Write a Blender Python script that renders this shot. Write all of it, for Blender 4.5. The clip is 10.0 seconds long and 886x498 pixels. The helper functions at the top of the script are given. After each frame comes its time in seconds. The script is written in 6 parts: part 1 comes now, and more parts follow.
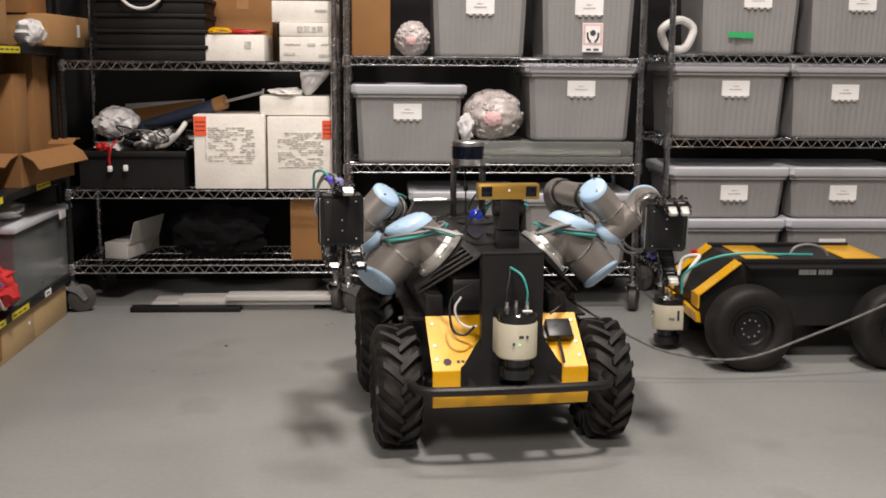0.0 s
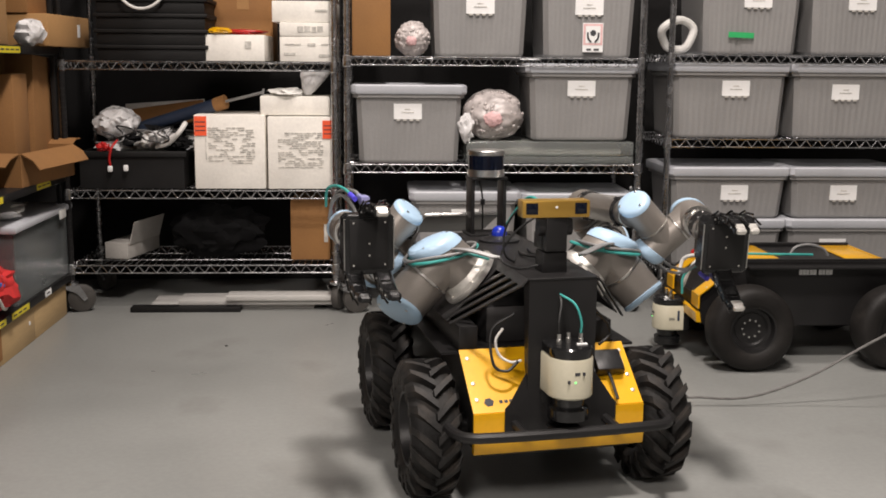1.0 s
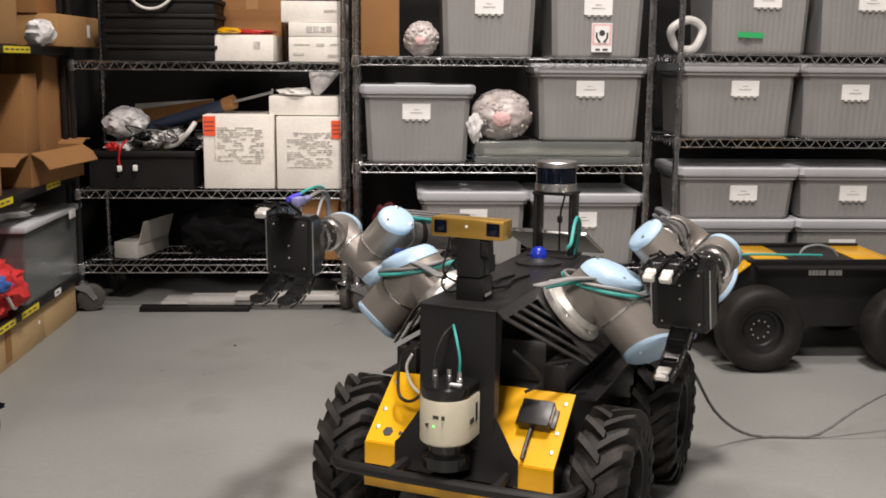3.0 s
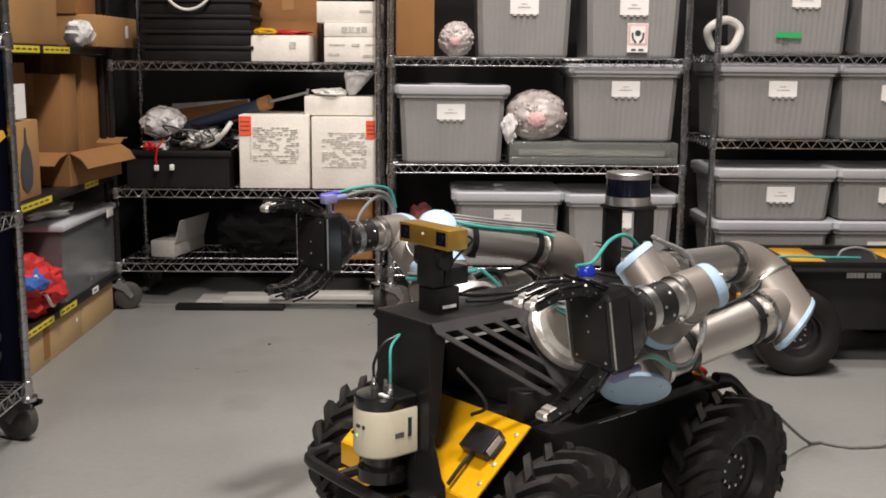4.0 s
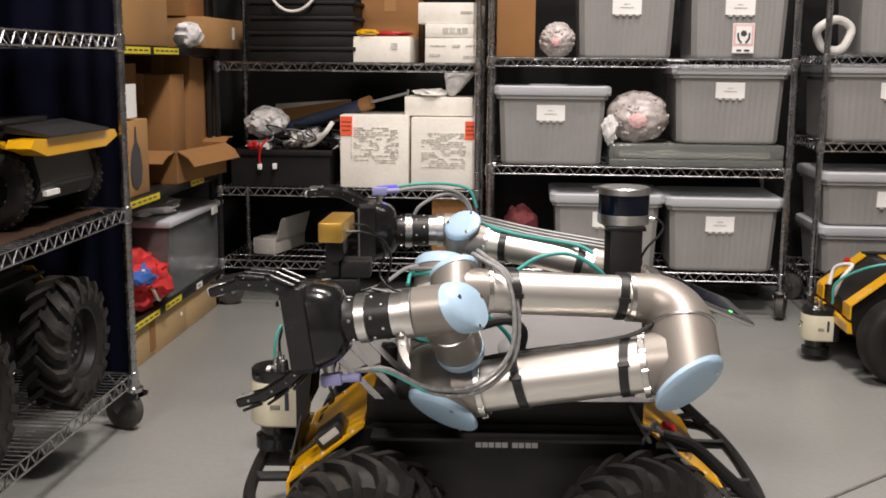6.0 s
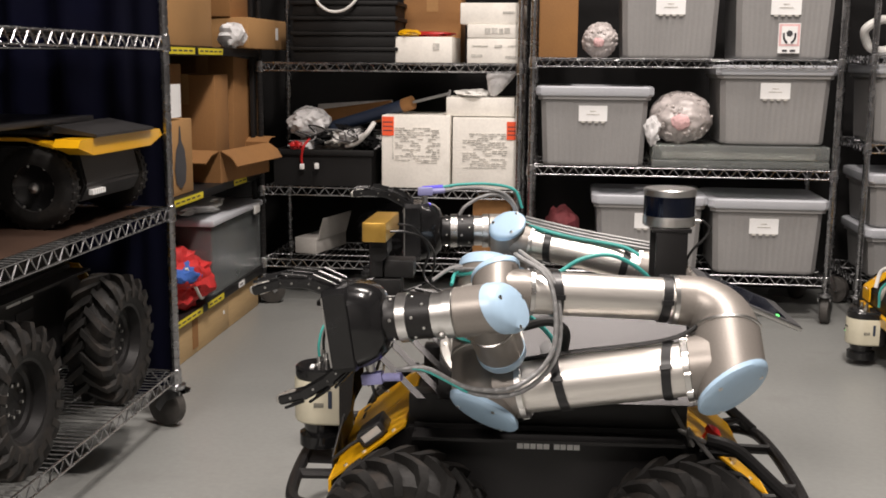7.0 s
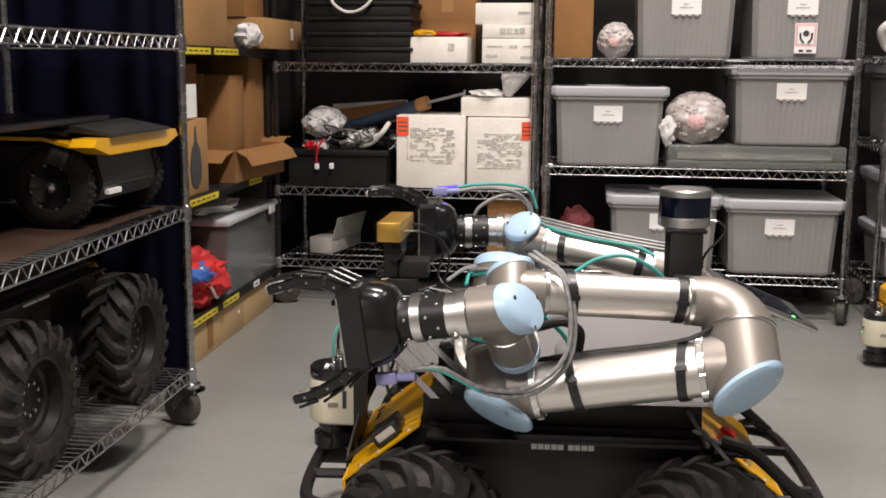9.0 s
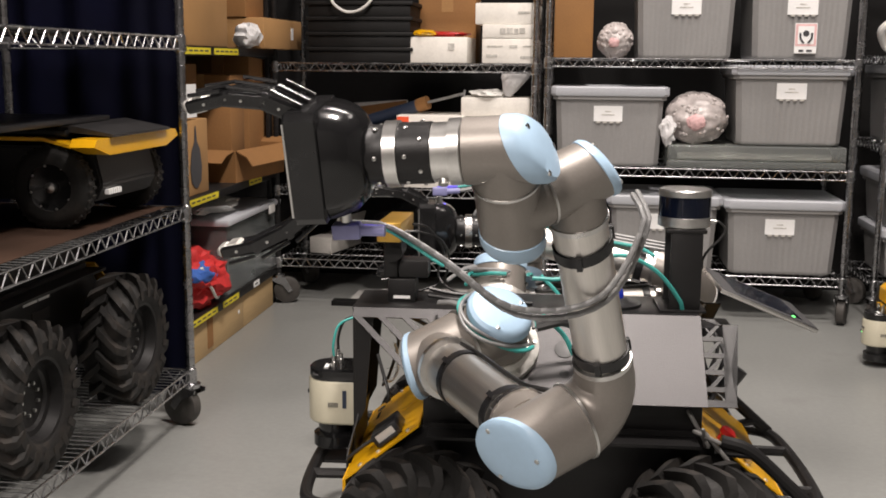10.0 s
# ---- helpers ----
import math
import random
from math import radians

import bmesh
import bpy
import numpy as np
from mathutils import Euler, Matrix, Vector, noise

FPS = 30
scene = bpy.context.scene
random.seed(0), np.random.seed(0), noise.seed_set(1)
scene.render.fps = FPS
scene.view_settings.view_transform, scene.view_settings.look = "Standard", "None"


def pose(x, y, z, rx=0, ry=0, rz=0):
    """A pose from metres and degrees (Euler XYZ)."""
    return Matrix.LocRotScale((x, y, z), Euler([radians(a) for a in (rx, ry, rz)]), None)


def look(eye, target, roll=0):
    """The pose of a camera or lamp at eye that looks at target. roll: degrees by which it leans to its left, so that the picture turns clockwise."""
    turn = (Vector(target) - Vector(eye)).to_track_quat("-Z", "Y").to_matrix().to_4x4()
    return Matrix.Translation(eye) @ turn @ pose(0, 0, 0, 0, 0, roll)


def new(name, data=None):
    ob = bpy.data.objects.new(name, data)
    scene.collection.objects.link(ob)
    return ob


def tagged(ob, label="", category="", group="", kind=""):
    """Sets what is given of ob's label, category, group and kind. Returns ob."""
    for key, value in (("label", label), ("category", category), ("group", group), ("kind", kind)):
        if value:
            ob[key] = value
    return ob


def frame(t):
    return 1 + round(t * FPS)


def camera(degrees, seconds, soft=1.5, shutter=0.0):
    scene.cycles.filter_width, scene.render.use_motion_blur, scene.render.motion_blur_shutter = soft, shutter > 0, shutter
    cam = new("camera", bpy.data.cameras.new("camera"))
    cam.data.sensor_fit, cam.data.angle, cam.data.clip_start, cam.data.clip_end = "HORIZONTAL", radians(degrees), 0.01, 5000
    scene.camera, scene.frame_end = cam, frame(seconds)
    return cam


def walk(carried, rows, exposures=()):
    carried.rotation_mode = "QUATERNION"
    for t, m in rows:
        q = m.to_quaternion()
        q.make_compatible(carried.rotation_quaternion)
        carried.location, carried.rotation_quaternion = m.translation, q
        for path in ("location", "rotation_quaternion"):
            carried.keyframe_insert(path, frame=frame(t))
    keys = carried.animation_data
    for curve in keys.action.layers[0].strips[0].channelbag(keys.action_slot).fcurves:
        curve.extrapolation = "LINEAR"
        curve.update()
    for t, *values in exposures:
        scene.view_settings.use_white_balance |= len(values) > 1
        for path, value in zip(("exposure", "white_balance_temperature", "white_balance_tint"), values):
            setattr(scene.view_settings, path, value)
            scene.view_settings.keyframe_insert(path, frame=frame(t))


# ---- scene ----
# camera: on a stand, it only pans
EYE_H = 1.03
cam = camera(44.85, 10.0, soft=1.75)
PAN = [(0.0, -3.06), (0.5, -3.05), (1.0, -3.05), (1.5, -3.05), (2.0, -3.05), (2.5, -3.01), (4.0, -0.76), (4.5, 0.21), (5.0, 1.30),
       (5.5, 2.68), (6.0, 4.51), (6.2, 5.25), (7.5, 7.02), (8.0, 7.37), (8.5, 7.54), (9.0, 7.50), (9.5, 7.50), (10.0, 7.50)]
walk(cam, [(t, pose(0, 0, EYE_H, 90 - 9.883, -0.476, yaw)) for t, yaw in PAN])

# light: unseen fluorescent fixtures of a closed store room, with added fill
scene.view_settings.exposure = 0.0
world = bpy.data.worlds.new("world")
scene.world = world
world.use_nodes = True
world.node_tree.nodes["Background"].inputs[0].default_value = (0.6, 0.65, 0.7, 1)
world.node_tree.nodes["Background"].inputs[1].default_value = 0.02


def unseen_lamp(x, y, sx, sy, watts, colour=(1.0, 0.90, 0.84)):
    data = bpy.data.lights.new("unseen_lamp", "AREA")
    data.shape, data.size, data.size_y, data.energy, data.color = "RECTANGLE", sx, sy, watts, colour
    lamp = new("unseen_lamp", data)
    lamp.matrix_world = look((x, y, 4.4), (x, y + 0.001, 0))


unseen_lamp(0.48, 1.38, 0.4, 0.5, 205)
# Fill added to balance the racks and the fronts of the totes
unseen_lamp(1.6, 3.1, 0.4, 1.2, 14)
unseen_lamp(0.40, 3.3, 1.2, 0.4, 82)
unseen_lamp(-1.5, -2.5, 1.5, 1.4, 360)


# ---- materials ----
def mat(name, col, rough=0.5, metal=0.0, scale=6.0, var=0.15, bump=0.15, fine=90.0, stretch=(1, 1, 1), spec=0.5, emit=0.0, trans=0.0, coat=0.0, rvar=0.12, dirt=None):
    m = bpy.data.materials.new(name)
    m.use_nodes = True
    nt = m.node_tree
    N, L = nt.nodes, nt.links
    b = N["Principled BSDF"]
    tc = N.new("ShaderNodeTexCoord")
    mp = N.new("ShaderNodeMapping")
    mp.inputs["Scale"].default_value = stretch
    L.new(tc.outputs["Object"], mp.inputs["Vector"])
    big = N.new("ShaderNodeTexNoise")
    big.inputs["Scale"].default_value, big.inputs["Detail"].default_value = scale, 5
    small = N.new("ShaderNodeTexNoise")
    small.inputs["Scale"].default_value, small.inputs["Detail"].default_value = fine, 4
    L.new(mp.outputs[0], big.inputs["Vector"])
    L.new(mp.outputs[0], small.inputs["Vector"])
    ramp = N.new("ShaderNodeMapRange")
    ramp.inputs["From Min"].default_value, ramp.inputs["From Max"].default_value = 0.3, 0.7
    ramp.inputs["To Min"].default_value, ramp.inputs["To Max"].default_value = 1 - var, 1 + var
    L.new(big.outputs[0], ramp.inputs["Value"])
    ramp2 = N.new("ShaderNodeMapRange")
    ramp2.inputs["From Min"].default_value, ramp2.inputs["From Max"].default_value = 0.3, 0.7
    ramp2.inputs["To Min"].default_value, ramp2.inputs["To Max"].default_value = 1 - var * 0.5, 1 + var * 0.5
    L.new(small.outputs[0], ramp2.inputs["Value"])
    mul = N.new("ShaderNodeMath")
    mul.operation = "MULTIPLY"
    L.new(ramp.outputs[0], mul.inputs[0])
    L.new(ramp2.outputs[0], mul.inputs[1])
    vm = N.new("ShaderNodeVectorMath")
    vm.operation = "SCALE"
    vm.inputs[0].default_value = col
    L.new(mul.outputs[0], vm.inputs["Scale"])
    last = vm.outputs[0]
    if dirt:
        dn = N.new("ShaderNodeTexNoise")
        dn.inputs["Scale"].default_value, dn.inputs["Detail"].default_value = dirt[1], 8
        L.new(mp.outputs[0], dn.inputs["Vector"])
        dr = N.new("ShaderNodeMapRange")
        dr.inputs["From Min"].default_value, dr.inputs["From Max"].default_value = dirt[2], dirt[2] + 0.12
        dr.inputs["To Max"].default_value = dirt[3]
        L.new(dn.outputs[0], dr.inputs["Value"])
        mix = N.new("ShaderNodeMix")
        mix.data_type = "RGBA"
        L.new(dr.outputs[0], mix.inputs[0])
        L.new(last, mix.inputs[6])
        mix.inputs[7].default_value = (*dirt[0], 1)
        last = mix.outputs[2]
    L.new(last, b.inputs["Base Color"])
    rr = N.new("ShaderNodeMapRange")
    rr.inputs["To Min"].default_value, rr.inputs["To Max"].default_value = max(0.02, rough - rvar), min(1, rough + rvar)
    L.new(big.outputs[0], rr.inputs["Value"])
    L.new(rr.outputs[0], b.inputs["Roughness"])
    bp = N.new("ShaderNodeBump")
    bp.inputs["Strength"].default_value, bp.inputs["Distance"].default_value = bump, 0.002
    L.new(small.outputs[0], bp.inputs["Height"])
    L.new(bp.outputs[0], b.inputs["Normal"])
    b.inputs["Metallic"].default_value = metal
    b.inputs["Specular IOR Level"].default_value = spec
    b.inputs["Transmission Weight"].default_value = trans
    b.inputs["Coat Weight"].default_value = coat
    if emit:
        b.inputs["Emission Color"].default_value, b.inputs["Emission Strength"].default_value = (*col, 1), emit
    return m


FLOOR = mat("painted_concrete", (0.24, 0.245, 0.235), 0.34, scale=1.3, var=0.10, bump=0.12, fine=60, rvar=0.2, dirt=((0.15, 0.148, 0.138), 2.6, 0.58, 0.45))
DARKWALL = mat("dark_wall", (0.015, 0.0145, 0.0145), 0.9, scale=2, spec=0.15)
BOUNCEWALL = mat("bounce_wall", (0.16, 0.155, 0.15), 0.9, scale=2)
CHROME = mat("chromed_steel", (0.46, 0.46, 0.47), 0.26, 1.0, scale=20, var=0.2, bump=0.05)
TOTE = mat("grey_plastic", (0.27, 0.265, 0.26), 0.45, scale=5, var=0.06, bump=0.1)
LID = mat("pale_grey_plastic", (0.50, 0.515, 0.55), 0.42, scale=5, var=0.06, bump=0.1)
PAPER = mat("white_paper", (0.84, 0.84, 0.83), 0.8, var=0.04, bump=0.02)
INK = mat("dark_ink", (0.05, 0.05, 0.055), 0.8, var=0.1, bump=0.0)
GREYINK = mat("faded_ink", (0.54, 0.52, 0.48), 0.8, scale=30, var=0.3, bump=0.0)
CARTON = mat("brown_cardboard", (0.28, 0.136, 0.045), 0.85, scale=4, var=0.14, bump=0.2, fine=160, dirt=((0.2, 0.11, 0.05), 7, 0.6, 0.5))
CARTON2 = mat("tan_cardboard", (0.38, 0.210, 0.080), 0.85, scale=4, var=0.12, bump=0.2, fine=160)
WHITEBOX = mat("white_cardboard", (0.80, 0.77, 0.71), 0.8, scale=5, var=0.08, bump=0.12, dirt=((0.42, 0.39, 0.34), 6, 0.6, 0.35))
ORANGE = mat("orange_label", (0.85, 0.10, 0.03), 0.6, var=0.05)
YELLOW_L = mat("yellow_label", (0.72, 0.60, 0.03), 0.5, var=0.08)
BLACKPL = mat("black_plastic", (0.012, 0.012, 0.013), 0.38, scale=9, var=0.2, bump=0.12)
BLACKBOX = mat("black_crate_plastic", (0.0105, 0.0102, 0.0102), 0.55, scale=9, var=0.2, bump=0.12, spec=0.22)
BLACKMET = mat("black_powder_coat", (0.0135, 0.013, 0.0132), 0.4, scale=7, var=0.2, bump=0.2, fine=500, rvar=0.06, spec=0.32)
GREYMET = mat("dark_grey_powder_coat", (0.072, 0.070, 0.071), 0.47, 0.75, scale=5, var=0.1, bump=0.25, fine=500, rvar=0.06)
RUBBER = mat("black_rubber", (0.013, 0.0122, 0.0115), 0.64, spec=0.35, scale=14, var=0.3, bump=0.5, fine=140, dirt=((0.045, 0.036, 0.029), 16, 0.52, 0.5))
RUBBER2 = mat("worn_smooth_rubber", (0.012, 0.0105, 0.0095), 0.62, scale=10, var=0.3, bump=0.3, spec=0.3, dirt=((0.03, 0.026, 0.022), 14, 0.6, 0.4))
YELLOW = mat("yellow_paint", (0.74, 0.385, 0.005), 0.34, scale=4, var=0.06, bump=0.05, coat=0.35, dirt=((0.45, 0.22, 0.01), 9, 0.66, 0.35))
TAUPE = mat("warm_grey_paint", (0.26, 0.237, 0.214), 0.42, 0.45, scale=6, var=0.06, bump=0.08, fine=260, rvar=0.06)
ALU = mat("brushed_aluminium", (0.74, 0.71, 0.67), 0.40, 1.0, scale=7, var=0.07, bump=0.05, fine=60, stretch=(12, 12, 0.6), rvar=0.06)
ALU2 = mat("machined_aluminium", (0.66, 0.65, 0.63), 0.3, 1.0, scale=12, var=0.1, bump=0.03)
CAPBLUE = mat("pale_blue_plastic", (0.40, 0.56, 0.72), 0.36, scale=6, var=0.04, bump=0.04, dirt=((0.28, 0.4, 0.52), 8, 0.68, 0.4))
GOLD = mat("gold_anodised", (0.55, 0.33, 0.07), 0.35, 0.75, scale=9, var=0.06, bump=0.05)
BEIGE = mat("beige_casting", (0.50, 0.47, 0.36), 0.45, scale=8, var=0.05, bump=0.06)
GLASSB = mat("dark_blue_glass", (0.003, 0.005, 0.013), 0.08, scale=4, var=0.1, bump=0.0, rvar=0.02)
GLOSS = mat("glossy_black", (0.010, 0.010, 0.0105), 0.15, scale=6, var=0.2, bump=0.02, rvar=0.04)
TEAL = mat("teal_sheath", (0.05, 0.34, 0.31), 0.45, scale=20, var=0.1)
GREYC = mat("grey_sheath", (0.24, 0.24, 0.24), 0.45, 0.2, scale=30, var=0.15, bump=0.3, fine=300)
GREYCORD = mat("dark_grey_cord", (0.13, 0.126, 0.12), 0.5, scale=30, var=0.15)
CASTRUB = mat("grey_caster_rubber", (0.06, 0.055, 0.05), 0.6, scale=30, var=0.2)
BLACKC = mat("black_sheath", (0.012, 0.012, 0.012), 0.45, scale=20, var=0.1)
LILAC = mat("lilac_plastic", (0.26, 0.26, 0.48), 0.4, var=0.05)
# Violet-blue puts the plug light's glow into the plug's colour
BLUEPLUG = mat("blue_lit_plastic", (0.10, 0.08, 0.70), 0.4, var=0.05)
BLUELED = mat("blue_led", (0.08, 0.06, 1.0), 0.3, var=0.0, bump=0, emit=2.5)
GREENLED = mat("green_led", (0.15, 1.0, 0.2), 0.3, var=0.0, bump=0, emit=1.6)
REDPL = mat("red_plastic", (0.42, 0.013, 0.013), 0.35, var=0.08)
REDFAB = mat("red_fabric", (0.55, 0.025, 0.025), 0.7, scale=14, var=0.25, bump=0.4)
MAROON = mat("dull_red_fabric", (0.14, 0.025, 0.03), 0.8, scale=14, var=0.25, bump=0.4)
BLUEFAB = mat("blue_fabric", (0.04, 0.12, 0.42), 0.7, scale=14, var=0.25, bump=0.4)
NAVY = mat("navy_curtain", (0.0010, 0.0014, 0.0090), 0.85, scale=4, var=0.3, bump=0.3, fine=400, spec=0.12)
BUBBLE = mat("bubble_wrap", (0.66, 0.60, 0.58), 0.34, scale=26, var=0.16, bump=0.4, fine=75, trans=0.25, rvar=0.15)
CASE = mat("greenish_clear_acrylic", (0.82, 0.87, 0.84), 0.10, scale=8, var=0.06, bump=0.03, trans=0.85, rvar=0.04)
PINK = mat("pink_foam", (0.74, 0.47, 0.47), 0.7, scale=20, var=0.15, bump=0.3)
CLEARP = mat("clear_plastic", (0.62, 0.66, 0.66), 0.22, scale=8, var=0.1, bump=0.05, trans=0.86)
POLYBAG = mat("thin_polythene", (0.86, 0.85, 0.85), 0.3, scale=12, var=0.12, bump=0.4, fine=25, trans=0.15)
FOAMW = mat("white_foam", (0.70, 0.69, 0.66), 0.6, scale=15, var=0.12, bump=0.3)
GREENTAPE = mat("green_tape", (0.03, 0.42, 0.13), 0.5, var=0.05)
PINE = mat("pale_wood", (0.50, 0.345, 0.17), 0.7, scale=3, var=0.12, bump=0.15, stretch=(1, 0.15, 4))
GREYWOOD = mat("grey_board", (0.46, 0.45, 0.43), 0.7, scale=3, var=0.15, bump=0.15, stretch=(0.3, 2, 2))
BLACKCLOTH = mat("black_cloth", (0.008, 0.008, 0.0085), 0.92, scale=14, var=0.25, bump=0.3, spec=0.1)
CASTALU = mat("cast_aluminium", (0.72, 0.70, 0.66), 0.45, 0.85, scale=30, var=0.12, bump=0.1, fine=200)
FINGER = mat("satin_black_anodised", (0.011, 0.011, 0.0115), 0.17, 0.0, scale=30, var=0.3, bump=0.08, fine=240, rvar=0.08, spec=0.5)
PENDANT = mat("dark_grey_casing", (0.06, 0.06, 0.062), 0.4, scale=6, var=0.1, bump=0.1)
# Pale grey; on the low-shelf carton it is white board in shelf shade
GREY_SHADED = mat("grey_and_shaded_white_card", (0.46, 0.44, 0.41), 0.85, scale=6, var=0.1, bump=0.12)
BLUEPL = mat("slate_blue_paint", (0.022, 0.034, 0.064), 0.5, var=0.1)
RUSTDECK = mat("brown_deck_board", (0.034, 0.015, 0.007), 0.6, scale=6, var=0.25)


# ---- mesh helpers ----
def box(bm, lo, hi, r=0.0, m=None, seg=2):
    vs = [bm.verts.new((x, y, z)) for x in (lo[0], hi[0]) for y in (lo[1], hi[1]) for z in (lo[2], hi[2])]
    for f in ((0, 1, 3, 2), (4, 6, 7, 5), (0, 4, 5, 1), (2, 3, 7, 6), (0, 2, 6, 4), (1, 5, 7, 3)):
        bm.faces.new([vs[i] for i in f])
    if m is not None:
        for v in vs:
            v.co = m @ v.co
    if r > 0:
        es = {e for v in vs for e in v.link_edges}
        bmesh.ops.bevel(bm, geom=list(es), offset=r, segments=seg, affect="EDGES", profile=0.5)


def frame_axes(d):
    d = Vector(d).normalized()
    u = d.orthogonal().normalized()
    return d, u, d.cross(u)


def rings(bm, loops, close=True, caps=True):
    """Bridges lists of equally many points into a skin."""
    vv = [[bm.verts.new(p) for p in loop] for loop in loops]
    n = len(vv[0])
    for a, b in zip(vv, vv[1:]):
        for i in range(n if close else n - 1):
            j = (i + 1) % n
            bm.faces.new((a[i], a[j], b[j], b[i]))
    if caps:
        bm.faces.new(vv[0][::-1])
        bm.faces.new(vv[-1])


def lathe(bm, profile, p=(0, 0, 0), axis=(0, 0, 1), n=24):
    """profile: (radius, height) pairs along axis from p."""
    d, u, w = frame_axes(axis)
    p = Vector(p)
    rings(bm, [[p + d * h + (u * math.cos(2 * math.pi * i / n) + w * math.sin(2 * math.pi * i / n)) * max(r, 1e-4) for i in range(n)] for r, h in profile])


def cyl(bm, a, b, r, n=16, r2=None, ch=0.0):
    a, b = Vector(a), Vector(b)
    h = (b - a).length
    r2 = r if r2 is None else r2
    prof = [(r, 0), (r2, h)] if not ch else [(r - ch, 0), (r, ch), (r2, h - ch), (r2 - ch, h)]
    lathe(bm, prof, a, b - a, n)


def smooth_path(pts, k=6):
    """Catmull-Rom through the points."""
    P = [Vector(p) for p in pts]
    P = [2 * P[0] - P[1]] + P + [2 * P[-1] - P[-2]]
    out = []
    for i in range(1, len(P) - 2):
        for j in range(k):
            t = j / k
            a, b, c, d = P[i - 1:i + 3]
            out.append(0.5 * ((2 * b) + (c - a) * t + (2 * a - 5 * b + 4 * c - d) * t * t + (3 * b - a - 3 * c + d) * t ** 3))
    return out + [P[-2]]


def tube(bm, pts, r, n=8, smooth=6, radii=None):
    path = smooth_path(pts, smooth) if smooth else [Vector(p) for p in pts]
    d, u, w = frame_axes(path[1] - path[0])
    loops = []
    for i, p in enumerate(path):
        t = (path[min(i + 1, len(path) - 1)] - path[max(i - 1, 0)]).normalized()
        u = (u - t * u.dot(t)).normalized()
        w = t.cross(u)
        rr = r if radii is None else radii[0] + (radii[1] - radii[0]) * i / (len(path) - 1)
        loops.append([p + (u * math.cos(2 * math.pi * k / n) + w * math.sin(2 * math.pi * k / n)) * rr for k in range(n)])
    rings(bm, loops)


def prism(bm, poly, axis, a, b):
    """Extrudes a 2D outline along an axis ('x': outline in y, z; 'y': in x, z; 'z': in x, y)."""
    def put(p, h):
        return {"x": (h, p[0], p[1]), "y": (p[0], h, p[1]), "z": (p[0], p[1], h)}[axis]
    rings(bm, [[put(p, a) for p in poly], [put(p, b) for p in poly]])


def mesh_of(name, bm, material, sharp=35):
    bmesh.ops.recalc_face_normals(bm, faces=bm.faces)
    me = bpy.data.meshes.new(name)
    bm.to_mesh(me)
    bm.free()
    me.materials.append(material)
    me.polygons.foreach_set("use_smooth", [True] * len(me.polygons))
    me.set_sharp_from_angle(angle=radians(sharp))
    return me


def part(name, bm, material, parent, label="", sharp=35):
    ob = new(name, mesh_of(name, bm, material, sharp))
    ob.parent = parent
    return tagged(ob, label)


def part_shared(name, me, parent, m):
    ob = new(name, me)
    ob.parent = parent
    ob.matrix_basis = m
    return ob


def thing(name, m, label, category, group="", kind=""):
    ob = new(name)
    ob.empty_display_size = 0.1
    ob.matrix_basis = m
    return tagged(ob, label, category, group, kind)


def solid(name, bm, material, label, category, m=None, group="", kind=""):
    ob = new(name, mesh_of(name, bm, material))
    if m is not None:
        ob.matrix_basis = m
    return tagged(ob, label, category, group, kind)


def B():
    return bmesh.new()


# ---- structure ----
def slab(name, lo, hi, material, label):
    bm = B()
    box(bm, lo, hi)
    solid(name, bm, material, label, "structure", kind="structure")


slab("floor", (-3.2, -3.5, -0.12), (4.5, 5.3, 0.0), FLOOR, "smooth grey painted concrete floor with faint stains")
slab("wall_north", (-3.2, 5.08, 0.0), (4.5, 5.3, 4.6), DARKWALL, "dark wall behind the storage racks")
slab("wall_west", (-3.4, -3.5, 0.0), (-3.2, 5.3, 4.6), DARKWALL, "dark side wall of the store room")
# Unseen enclosure; its grey sets how much lamp light bounces back
slab("wall_east", (4.5, -3.5, 0.0), (4.7, 5.3, 4.6), BOUNCEWALL, "unseen side wall of the store room, grey for light bounce")
slab("wall_south", (-3.2, -3.7, 0.0), (4.5, -3.5, 4.6), BOUNCEWALL, "unseen wall behind the camera, grey for light bounce")
slab("ceiling", (-3.4, -3.7, 4.6), (4.7, 5.3, 4.8), BOUNCEWALL, "unseen plain ceiling, grey for light bounce")

# ---- racks ----

def post_mesh(h):
    bm = B()
    prof = []
    n = int(h / 0.0254)
    for i in range(n):
        z = i * 0.0254
        prof += [(0.0125, z), (0.0125, z + 0.0215), (0.0108, z + 0.0225), (0.0108, z + 0.0245)]
    lathe(bm, prof, n=10)
    return mesh_of("post", bm, CHROME, 30)


